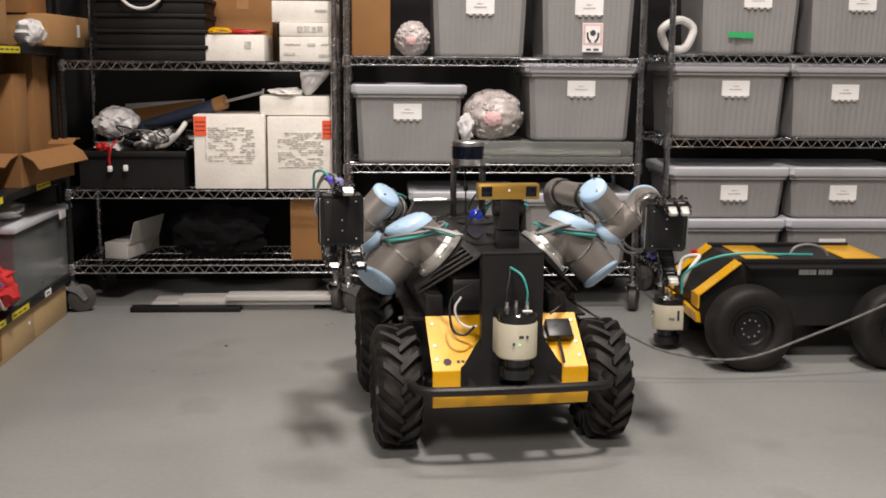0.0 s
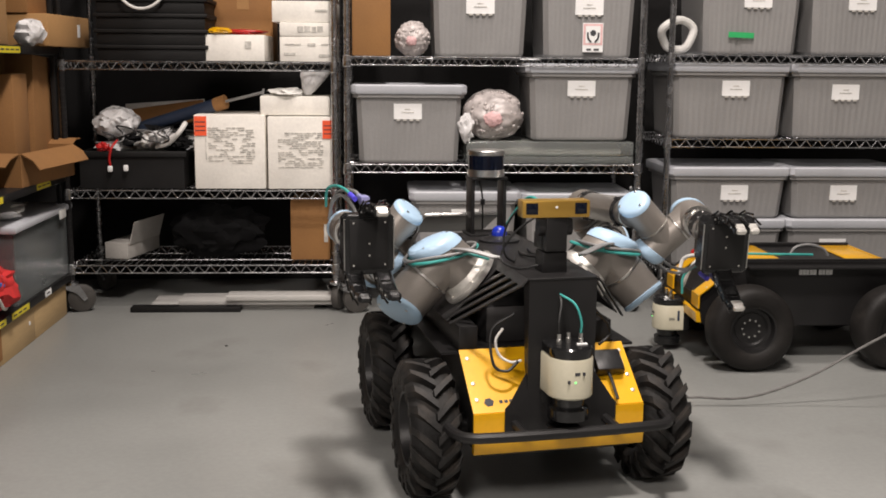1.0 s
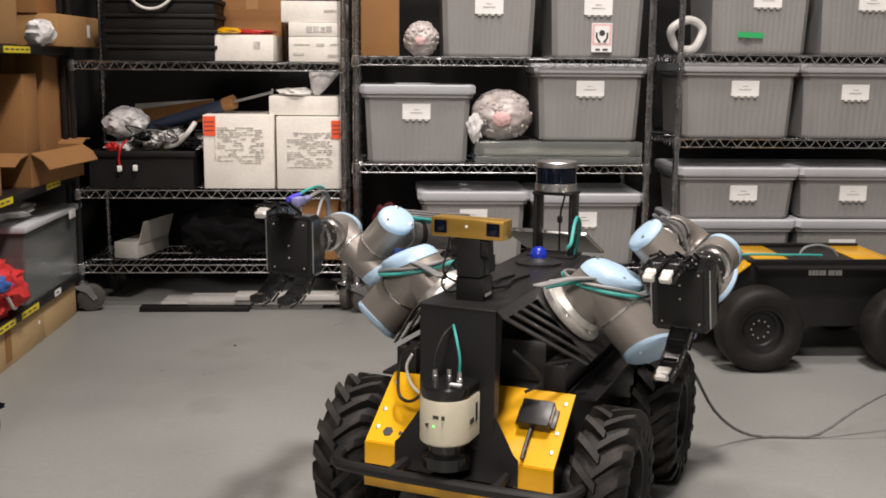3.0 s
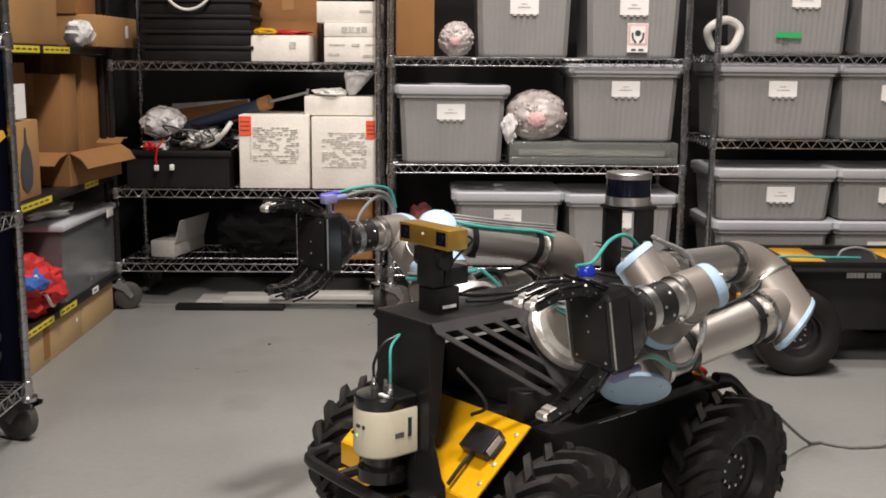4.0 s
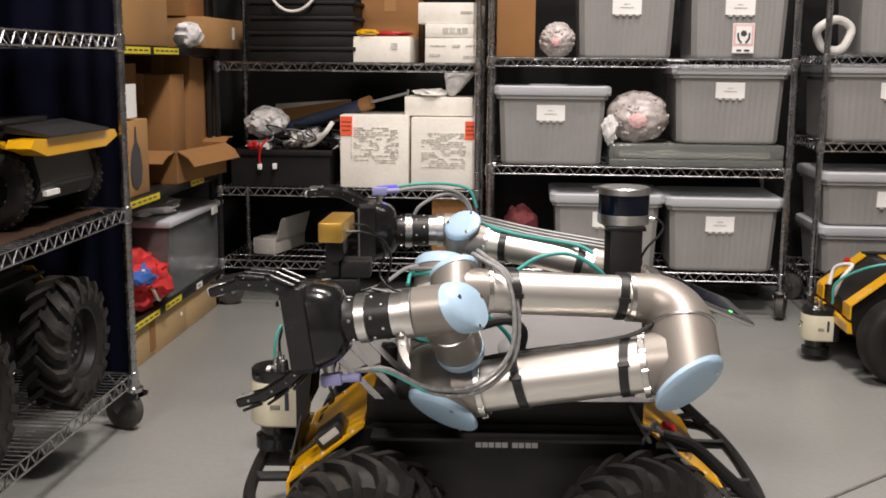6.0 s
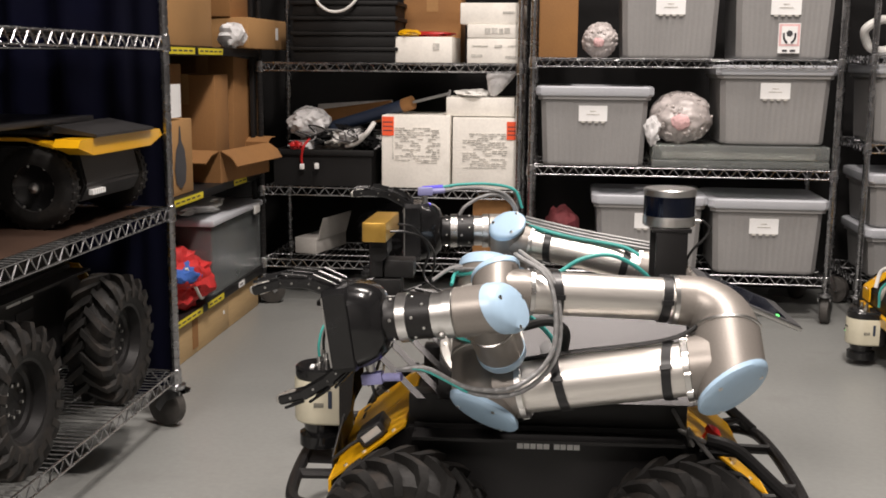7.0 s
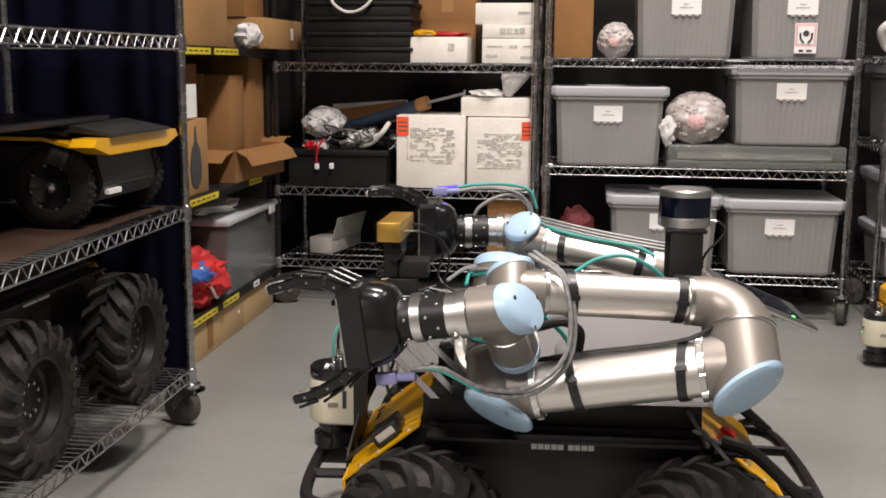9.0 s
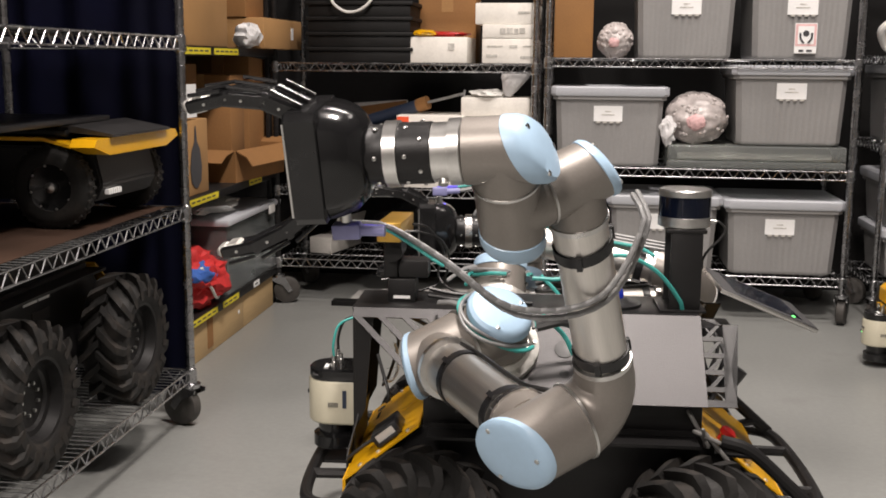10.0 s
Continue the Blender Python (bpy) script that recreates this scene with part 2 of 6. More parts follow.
def shelf_mesh(w, d, truss=0.032):
    """A wire shelf, its top at z = 0, from (0, 0) to (w, d)."""
    bm = B()
    r = 0.0028
    for a, b in (((0, 0), (w, 0)), ((w, 0), (w, d)), ((w, d), (0, d)), ((0, d), (0, 0))):
        a3, b3 = Vector((*a, 0)), Vector((*b, 0))
        cyl(bm, a3, b3, r, 6)
        cyl(bm, a3 - Vector((0, 0, truss)), b3 - Vector((0, 0, truss)), r, 6)
        n = max(2, round((b3 - a3).length / 0.05))
        for i in range(n):
            p, q, e = (a3.lerp(b3, (i + f) / n) for f in (0, 0.5, 1))
            dz = Vector((0, 0, truss))
            cyl(bm, p - dz, q, 0.002, 5)
            cyl(bm, q, e - dz, 0.002, 5)
    n = round(w / 0.026)
    for i in range(1, n):
        x = w * i / n
        cyl(bm, (x, 0, 0.001), (x, d, 0.001), 0.0016, 4)
    for k in (1, 2):
        cyl(bm, (0, d * k / 3, -0.005), (w, d * k / 3, -0.005), r, 5)
    return mesh_of("shelf", bm, CHROME, 30)


def caster_parts(parent, x, y, turn=0.0):
    m = pose(x, y, 0, 0, 0, turn) @ Matrix.Diagonal((1.16, 1.16, 1.16, 1))
    bm = B()
    lathe(bm, [(0.008, 0.095), (0.022, 0.098), (0.024, 0.108), (0.011, 0.112), (0.0105, 0.115)], n=12)
    for s in (-1, 1):
        prism(bm, [(-0.028, 0.098), (0.022, 0.1), (0.05, 0.05), (0.036, 0.04), (0.012, 0.07), (-0.026, 0.088)], "y", s * 0.02 - 0.0015, s * 0.02 + 0.0015)
    fork = part("caster_fork", bm, CHROME, parent)
    fork.matrix_basis = m
    bm = B()
    lathe(bm, [(0.01, -0.017), (0.04, -0.016), (0.0485, -0.012), (0.05, 0.0), (0.0485, 0.012), (0.04, 0.016), (0.01, 0.017)], (0.03, 0, 0.05), (0, 1, 0), 24)
    part("caster_wheel", bm, CASTRUB, fork, "grey rubber wheel")


def wire_rack(w, d, zs, h, m, label, turns=(20, 70, -40, 110), dull=()):
    rk = thing("wire_rack", m, label, "storage rack", "wire racks")
    pm = post_mesh(h - 0.13)
    # Black copy of the chromed post, for the corners listed in dull
    black_post = pm.copy()
    black_post.materials[0] = BLACKMET
    for i, (x, y) in enumerate(((0, 0), (w, 0), (0, d), (w, d))):
        part_shared("post", black_post if i in dull else pm, rk, pose(x, y, 0.13))
        caster_parts(rk, x, y, turns[i])
    sm = shelf_mesh(w, d)
    col = None
    for z in zs:
        part_shared("shelf", sm, rk, pose(0, 0, z))
        if col is None:
            bm = B()
            lathe(bm, [(0.0135, -0.04), (0.0175, -0.036), (0.0155, 0.004), (0.0135, 0.006)], n=10)
            col = mesh_of("collar", bm, CHROME)
        for x, y in ((0, 0), (w, 0), (0, d), (w, d)):
            part_shared("collar", col, rk, pose(x, y, z))
    return rk


BY = 4.36
wire_rack(1.19, 0.46, (0.19, 0.617, 1.048, 1.5), 1.88, pose(-0.152, BY, 0), "chromed wire storage rack on casters, holding grey totes")
wire_rack(1.08, 0.46, (0.195, 0.505, 1.022, 1.5), 1.88, pose(-1.285, BY + 0.04, 0), "chromed wire rack on casters, full of cartons and crates", dull=(0,))
wire_rack(1.21, 0.46, (0.185, 0.726, 1.068, 1.5), 1.88, pose(1.158, BY, 0), "chromed wire storage rack on casters, full of grey totes")
wire_rack(1.21, 0.50, (0.165, 0.63, 1.09, 1.55), 1.88, pose(-1.085, 1.61, 0, 0, 0, 90), "chromed wire storage rack on casters, holding mobile robots")


# ---- totes ----
def tote(w, d, h, m, lid=True, label=(0.5, 0.72), ribs=16, what="grey ribbed plastic tote with white label"):
    tp = thing("storage_tote", m, what + (" and pale lid" if lid else ""), "tote", "grey totes")
    bm = B()
    t = 0.012

    def loop(k, z, c=0.02, amp=0.0):
        x, y = w / 2 - k, d / 2 - k
        xs = [(-x + c) + (2 * x - 2 * c) * i / (4 * ribs) for i in range(4 * ribs + 1)]
        dip = lambda i: amp if 2 < i < 4 * ribs - 2 and (i // 2) % 2 else 0.0
        front_edge = [(v, -y + dip(i), z) for i, v in enumerate(xs)]
        back_edge = [(v, y - dip(i), z) for i, v in reversed(list(enumerate(xs)))]
        return front_edge + [(x, -y + c, z), (x, y - c, z)] + back_edge + [(-x, y - c, z), (-x, -y + c, z)]

    hh = h - (0.022 if lid else 0)
    rings(bm, [loop(t + 0.018, 0.0), loop(t + 0.012, 0.008), loop(t + 0.011, 0.014, amp=0.0013), loop(t, hh - 0.045, amp=0.0013), loop(t, hh - 0.035), loop(0.0, hh - 0.03), loop(0.0, hh), loop(t * 1.5, hh), loop(t * 1.5 + 0.02, 0.012)])
    body = part("body", bm, TOTE, tp)
    if lid:
        bm = B()
        rings(bm, [loop(-0.006, hh - 0.016), loop(-0.010, hh - 0.008), loop(-0.010, h - 0.006), loop(-0.003, h), loop(0.02, h), loop(0.03, h - 0.007)])
        part("lid", bm, LID, tp, "pale grey snap lid")
    if label:
        cx, cz = (label[0] - 0.5) * w, label[1] * h
        y = -(d / 2 - t - 0.006) - 0.006
        bm = B()
        box(bm, (cx - 0.057, y - 0.0015, cz - 0.031), (cx + 0.057, y + 0.008, cz + 0.031))
        card = part("label", bm, PAPER, body, "white card label")
        bm = B()
        for k, (a, z) in enumerate(((0.012, 0.009), (0.026, -0.004))):
            box(bm, (cx - a, y - 0.003, cz + z - 0.0018), (cx + a, y - 0.001, cz + z + 0.0018))
        for k in range(4):
            box(bm, (cx - 0.045 + k * 0.026, y - 0.004, cz - 0.038), (cx - 0.03 + k * 0.026, y, cz - 0.031))
        part("print", bm, GREYINK, tp, "dark printed lines")
    return tp


def front(x0, x1, z, h, d=0.40, y=BY + 0.02, **k):
    return tote(x1 - x0, d, h, pose((x0 + x1) / 2, y + d / 2, z), **k)


Z1, Z2, Z3 = 0.194, 0.621, 1.052
front(-0.128, 0.322, Z2, 0.318, label=(0.49, 0.66))
front(0.578, 1.024, 0.716, 0.312, label=(0.5, 0.68))
front(0.180, 0.585, Z3, 0.335, label=(0.5, 0.60), lid=False)
front(0.622, 1.025, Z3, 0.335, label=(0.5, 0.60), lid=False)
front(0.108, 0.553, Z1, 0.312, label=(0.5, 0.66))
front(0.575, 1.028, Z1, 0.305, label=(0.47, 0.64))
front(1.172, 1.662, 0.730, 0.308, label=(0.55, 0.66))
front(1.678, 2.168, 0.730, 0.308, label=(0.46, 0.62))
front(1.280, 1.708, 1.072, 0.33, label=(0.55, 0.66), lid=False)
front(1.735, 2.165, 1.072, 0.33, label=(0.5, 0.64), lid=False)
front(1.182, 1.685, 0.394, 0.216, label=(0.55, 0.50))
front(1.694, 2.195, 0.394, 0.216, label=(0.46, 0.50))
front(1.190, 1.680, 0.190, 0.202, label=(0.55, 0.30))
front(1.694, 2.190, 0.190, 0.202, label=(0.40, 0.42))


def tag_flat(name, w, h, m, material, label, category, bars=(), ink=INK):
    tp = thing(name, m, label, category)
    bm = B()
    box(bm, (-w / 2, -0.001, -h / 2), (w / 2, 0.001, h / 2))
    part("sheet", bm, material, tp)
    if bars:
        bm = B()
        for x0, x1, z0, z1 in bars:
            box(bm, (x0 * w, -0.0025, z0 * h), (x1 * w, -0.0005, z1 * h))
        part("print", bm, ink, tp, "dark printed marks")
    return tp


s = tag_flat("handling_sign", 0.083, 0.115, pose(0.838, BY + 0.016, 1.132, 0, 0, 0), PAPER, "white and pink handling sign on a grey tote", "sign",
             ((-0.3, -0.08, -0.45, -0.38), (0.05, 0.3, -0.45, -0.38)))
bm = B()
box(bm, (-0.039, -0.002, -0.03), (0.039, -0.0005, 0.054))
part("border", bm, PINK, s, "pink border")
bm = B()
box(bm, (-0.03, -0.003, -0.022), (0.03, -0.0015, 0.046))
part("field", bm, PAPER, s)
bm = B()
lathe(bm, [(0.001, 0), (0.013, 0.0005), (0.001, 0.001)], (0, -0.0035, 0.018), (0, -1, 0), 6)
for q in (-1, 1):
    tube(bm, [(q * 0.008, -0.0038, -0.018), (q * 0.02, -0.0038, -0.002), (q * 0.022, -0.0038, 0.02)], 0.004, 6)
part("pictogram", bm, INK, s, "black pictogram")
tag_flat("green_tape", 0.105, 0.022, pose(1.448, BY + 0.022, 1.148, 0, 2, 0), GREENTAPE, "strip of green tape on a grey tote", "tape", ((-0.25, 0.0, -0.75, -0.5),))


# ---- cartons ----
def open_box(bm, w, d, h, t):
    """An open box in one skin, with walls t thick."""
    def loop(k, z):
        return [(sx * (w / 2 - k), sy * (d / 2 - k), z) for sx, sy in ((-1, -1), (1, -1), (1, 1), (-1, 1))]
    rings(bm, [loop(0, 0), loop(0, h), loop(t, h), loop(t, t)])


def carton(w, d, h, m, material=CARTON, label="closed brown cardboard carton", open_flaps=False, tape=True, marks=(), sticker=None, name="cardboard_box"):
    tp = thing(name, m, label, "box")
    bm = B()
    if open_flaps:
        t = 0.004
        open_box(bm, w, d, h, t)
    else:
        box(bm, (-w / 2, -d / 2, 0), (w / 2, d / 2, h), min(0.004, w * 0.05))
    body = part("body", bm, material, tp)
    if open_flaps:
        for turn, p, half, lean, wide in ((0, (0, -d / 2, h), w / 2, -38, 0.085), (180, (0, d / 2, h), w / 2, 62, 0.08), (90, (w / 2, 0, h), d / 2, 12, 0.11), (270, (-w / 2, 0, h), d / 2, -20, 0.10)):
            bm = B()
            # a flap bent a little along its middle
            rows = [(0.0, 0.0), (wide * 0.55, 0.006), (wide, -0.006)]
            mm = Matrix.Translation(p) @ Matrix.Rotation(radians(turn), 4, "Z") @ Matrix.Rotation(radians(-lean), 4, "X")
            rings(bm, [[mm @ Vector((x, -y, z + dz)) for x, dz in ((-half + 0.004 + y * 0.1, -0.002), (half - 0.004 - y * 0.1, -0.002), (half - 0.004 - y * 0.1, 0.002), (-half + 0.004 + y * 0.1, 0.002))] for y, z in rows])
            part("flap", bm, material, tp)
    elif tape:
        bm = B()
        box(bm, (-0.025, -d / 2 - 0.0015, h * 0.72), (0.025, d / 2 + 0.0015, h + 0.0015))
        part("tape", bm, CARTON2 if material is CARTON else material, tp, "parcel tape")
    if marks:
        bm = B()
        for x0, x1, z0, z1 in marks:
            box(bm, (x0 * w, -d / 2 - 0.003, z0 * h), (x1 * w, -d / 2 - 0.0005, z1 * h))
        tagged(part("print", bm, GREYINK, tp, "grey printed marks"), "grey printed marks", kind="stuff")
    if sticker:
        x0, x1, z0, z1, sm = sticker
        bm = B()
        box(bm, (x0 * w, -d / 2 - 0.004, z0 * h), (x1 * w, -d / 2 - 0.0005, z1 * h))
        st = part("sticker", bm, sm, tp, "bright orange sticker")
        bm = B()
        for k in range(3):
            zz = z0 + (z1 - z0) * (0.25 + 0.22 * k)
            box(bm, ((x0 + 0.015) * w, -d / 2 - 0.005, zz * h), ((x1 - 0.02) * w, -d / 2 - 0.0035, (zz + 0.012) * h))
        part("sticker_print", bm, INK, tp)
    return tp


rnd = random.Random(5)


def scribble(x0, x1, z0, z1, rows, fill=0.8):
    out = []
    for k in range(rows):
        z = z0 + (z1 - z0) * k / rows
        x = x0
        while x < x1 - 0.03:
            L = min(rnd.uniform(0.03, 0.12), x1 - x)
            if rnd.random() < fill:
                out.append((x, x + L, z, z + (z1 - z0) / rows * 0.42))
            x += L + 0.015
    return out


YL = 4.43
ZL2, ZL1, ZL3 = 0.509, 0.199, 1.026
carton(0.287, 0.36, 0.302, pose(-0.633, YL + 0.18, ZL2, 0, 0, 0), WHITEBOX, "white carton with a printed sheet and an orange sticker", tape=False,
       marks=scribble(-0.3, 0.36, 0.35, 0.85, 17, 0.7) + [(-0.34, -0.325, 0.4, 0.8)], sticker=(-0.49, -0.32, 0.72, 0.98, ORANGE))
carton(0.283, 0.36, 0.296, pose(-0.342, YL + 0.18, ZL2, 0, 0, 1.5), WHITEBOX, "white carton with a printed sheet and an orange sticker", tape=False,
       marks=scribble(-0.35, 0.3, 0.3, 0.8, 17, 0.6), sticker=(0.29, 0.46, 0.7, 0.95, ORANGE))
carton(0.285, 0.25, 0.078, pose(-0.372, YL + 0.16, ZL2 + 0.30, 0, 0, 2), WHITEBOX, "flat white carton on two larger cartons", tape=False)
carton(0.262, 0.3, 0.105, pose(-0.611, YL + 0.16, ZL3, 0, 0, -2), WHITEBOX, "low white carton with a glossy packet on it", tape=False, marks=((0.2, 0.3, 0.5, 0.75),))
carton(0.225, 0.3, 0.10, pose(-0.312, YL + 0.16, ZL3), WHITEBOX, "white carton in a stack", tape=False, marks=((-0.42, -0.22, 0.26, 0.36), (0.2, 0.40, 0.2, 0.30), (-0.40, -0.12, 0.68, 0.72), (0.0, 0.14, 0.64, 0.74), (0.24, 0.42, 0.68, 0.72)))
carton(0.225, 0.3, 0.055, pose(-0.314, YL + 0.16, ZL3 + 0.101, 0, 0, 1), WHITEBOX, "white carton in a stack", tape=False, marks=((-0.18, -0.08, 0.3, 0.72), (-0.06, 0.05, 0.34, 0.74), (0.07, 0.15, 0.3, 0.7), (0.17, 0.27, 0.36, 0.74)))
carton(0.25, 0.3, 0.085, pose(-0.325, YL + 0.17, ZL3 + 0.157, 0, 0, -2), WHITEBOX, "white carton in a stack", tape=False, marks=((0.2, 0.4, 0.5, 0.6),))
carton(0.25, 0.2, 0.30, pose(-0.60, YL + 0.36, ZL3), CARTON, "brown cardboard carton behind smaller ones")
carton(0.155, 0.3, 0.35, pose(-0.055, BY + 0.2, Z3), CARTON, "tall brown cardboard carton beside totes")
carton(0.165, 0.3, 0.255, pose(-0.315, YL + 0.22, ZL1), CARTON, "small brown cardboard carton on a low shelf", tape=False, marks=((0.35, 0.45, 0.3, 0.6),))
# White carton; the shelf's shade is put into its grey colour
lc = carton(0.105, 0.30, 0.07, pose(-1.095, YL + 0.24, ZL1, 0, 0, -14), GREY_SHADED, "long white carton coloured grey for shelf shade, its lid raised", tape=False)
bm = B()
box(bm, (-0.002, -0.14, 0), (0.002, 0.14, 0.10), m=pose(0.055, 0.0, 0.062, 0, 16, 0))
part("lid", bm, GREY_SHADED, lc, "raised pale lid")


# ---- mobile robots ----
WR, WW, WB, TRK = 0.165, 0.114, 0.256, 0.2854


def tyre_mesh(lugs):
    bm = B()
    w = WW / 2
    R = WR - (0.017 if lugs else 0.0)
    prof = [(0.088, -w * 0.8), (0.1, -w * 0.98), (0.125, -w * 1.02), (R - 0.02, -w * 0.97), (R - 0.006, -w * 0.8), (R, -w * 0.45), (R + 0.001, 0)]
    prof = prof + [(r, -h) for r, h in prof[-2::-1]]
    d = 48
    rings(bm, [[(r * math.cos(2 * math.pi * i / d), h, r * math.sin(2 * math.pi * i / d)) for i in range(d)] for r, h in prof], caps=False)
    return mesh_of("tyre", bm, RUBBER if lugs else RUBBER2, 40)


def lug_mesh(s):
    """One slanting tread bar on side s of a tyre."""
    bm = B()
    w, R = WW / 2, WR - 0.017
    loops = []
    for k in range(6):
        f = k / 5
        y = s * w * (-0.06 + 1.1 * f)
        ang = 0.36 * f
        top = WR - 0.004 * max(0, f - 0.6) / 0.4 - (0.02 if k == 5 else 0)
        low = R - 0.012 - (0.03 if k == 5 else 0.006 * f)
        loops.append([(r * math.cos(ang + q), y, r * math.sin(ang + q)) for r, q in ((low, -0.078), (low, 0.078), (top, 0.056), (top, -0.056))])
    rings(bm, loops)
    return mesh_of("tread_lug", bm, RUBBER, 40)


def rim_mesh():
    bm = B()
    lathe(bm, [(0.02, 0.012), (0.06, 0.014), (0.066, 0.02), (0.078, 0.022), (0.084, 0.046), (0.092, 0.048), (0.092, 0.03), (0.086, -0.04), (0.02, -0.04)], (0, 0, 0), (0, 1, 0), 32)
    return mesh_of("rim", bm, BLACKMET)


def bolts_mesh(n, r, size, y):
    bm = B()
    for i in range(n):
        a = 2 * math.pi * i / n
        cyl(bm, (r * math.cos(a), y, r * math.sin(a)), (r * math.cos(a), y + 0.006, r * math.sin(a)), size, 6)
    return mesh_of("bolts", bm, ALU2)


TYRE, TYRE2, RIM, BOLTS = tyre_mesh(True), tyre_mesh(False), rim_mesh(), bolts_mesh(9, 0.034, 0.004, 0.014)
LUGS = {1: lug_mesh(1), -1: lug_mesh(-1)}


def rover(m, label, lugged=True, name="mobile_robot"):
    """A four-wheeled black and yellow rover; x ahead, y to its left, on z = 0."""
    rb = thing(name, m, label, "robot")
    wheels = []
    for x in (WB, -WB):
        for s in (1, -1):
            wh = new("wheel")
            wh.empty_display_size = 0.05
            wh.parent = rb
            wh.matrix_basis = pose(x, s * TRK, WR) if lugged else pose(x, s * TRK, 0.146) @ Matrix.Diagonal((0.885, 1, 0.885, 1))
            for nm, me in (("tyre", TYRE if lugged else TYRE2), ("rim", RIM), ("wheel_bolts", BOLTS)):
                o = part_shared(nm, me, wh, pose(0, 0, 0, 0, 0, 0 if s > 0 else 180))
                o["label"] = {"tyre": "lugged black rubber tyre" if lugged else "smooth black rubber tyre", "rim": "black steel rim", "wheel_bolts": "steel wheel bolts"}[nm]
            for i in range(18 if lugged else 0):
                for side in (1, -1):
                    part_shared("tread_lug", LUGS[side], wh, pose(0, 0, 0, 0, -360 * (i + (0.5 if side > 0 else 0)) / 18, 0))
            bm = B()
            cyl(bm, (0, -s * 0.01, 0), (0, -s * 0.11, 0), 0.03, 14)
            part("axle", bm, BLACKMET, wh)
            wheels.append((wh, x, s))
    bm = B()
    prism(bm, [(0.398, 0.135), (0.402, 0.232), (0.262, 0.349), (-0.262, 0.349), (-0.402, 0.232), (-0.398, 0.135), (-0.36, 0.125), (0.36, 0.125)], "y", -0.187, 0.187)
    bmesh.ops.bevel(bm, geom=[e for e in bm.edges], offset=0.004, segments=2, affect="EDGES")
    part("chassis", bm, BLACKMET, rb, "black sheet steel chassis")
    for s in (-1, 1):
        bm = B()
        prism(bm, [(s * 0.188, 0.340), (s * 0.188, 0.356), (s * 0.192, 0.356), (s * 0.192, 0.346), (s * 0.245, 0.346), (s * 0.245, 0.340)], "x", -0.25, 0.25)
        part("side_rail", bm, BLACKMET, rb)
    # yellow wedge covers at both ends
    for e in (1, -1):
        for s in (1, -1):
            bm = B()
            a, b = (0.408, 0.240), (0.266, 0.352)
            n = Vector((b[1] - a[1], 0, a[0] - b[0])).normalized() * 0.004
            inner = 0.002 if lugged or e < 0 else 0.135
            quad = [(a[0], s * inner), (a[0], s * 0.207), (b[0], s * 0.207), (b[0], s * inner)]
            zz = {a[0]: a[1], b[0]: b[1]}
            lo = [Vector((e * x, y, zz[x])) for x, y in quad]
            up = [v + Vector((e * n.x, 0, n.z)) for v in lo]
            rings(bm, [lo, up])
            box(bm, (min(e * 0.408, e * 0.414), min(s * 0.125, s * 0.207), 0.194), (max(e * 0.408, e * 0.414), max(s * 0.125, s * 0.207), 0.2415))
            part("cover", bm, YELLOW, rb, "yellow painted wedge cover")
            for f in (0.2, 0.45, 0.85):
                bm = B()
                x, z = a[0] + (b[0] - a[0]) * f, a[1] + (b[1] - a[1]) * f
                p = Vector((e * x, s * 0.192, z)) + Vector((e * n.x, 0, n.z))
                lathe(bm, [(0.0048, 0), (0.0048, 0.002), (0.0025, 0.003)], p, (e * n.x, 0, n.z), 10)
                part("screw", bm, CASTALU, rb, "pale screw head")
        bm = B()
        prism(bm, [(e * 0.400, 0.146), (e * 0.416, 0.146), (e * 0.422, 0.182), (e * 0.406, 0.182)], "y", -0.207, 0.207)
        part("skirt", bm, YELLOW, rb, "yellow lower skirt")
        if e > 0 and not lugged:
            continue
        bm = B()
        tube(bm, [(e * 0.36, -0.262, 0.21), (e * 0.43, -0.260, 0.21), (e * 0.475, -0.235, 0.21), (e * 0.491, -0.16, 0.212), (e * 0.497, 0, 0.213), (e * 0.491, 0.16, 0.212), (e * 0.475, 0.235, 0.21), (e * 0.43, 0.260, 0.21), (e * 0.36, 0.262, 0.21)], 0.0125, 10)
        for s in (-1, 1):
            cyl(bm, (e * 0.40, s * 0.11, 0.215), (e * 0.493, s * 0.11, 0.213), 0.011, 8)
        part("bumper", bm, BLACKMET, rb, "black tubular bumper")
    # lettering on both flanks, as plain bars
    for s in (1, -1):
        bm = B()
        x = 0.055
        for w in (0.011, 0.011, 0.010, 0.011, 0.011, 0.0, 0.011, 0.010, 0.011, 0.011):
            if w:
                box(bm, (x * s - (w if s > 0 else 0), min(s * 0.186, s * 0.189), 0.309), (x * s + (0 if s > 0 else w), max(s * 0.186, s * 0.189), 0.3275))
            x -= 0.0125 if w else 0.007
        part("lettering", bm, PAPER, rb, "white block lettering")
        bm = B()
        for x in (0.228, -0.013, -0.238):
            lathe(bm, [(0.004, 0), (0.004, 0.002), (0.002, 0.003)], (x, s * 0.187, 0.343), (0, s, 0), 8)
        part("side_screws", bm, ALU2, rb)
    return rb, wheels


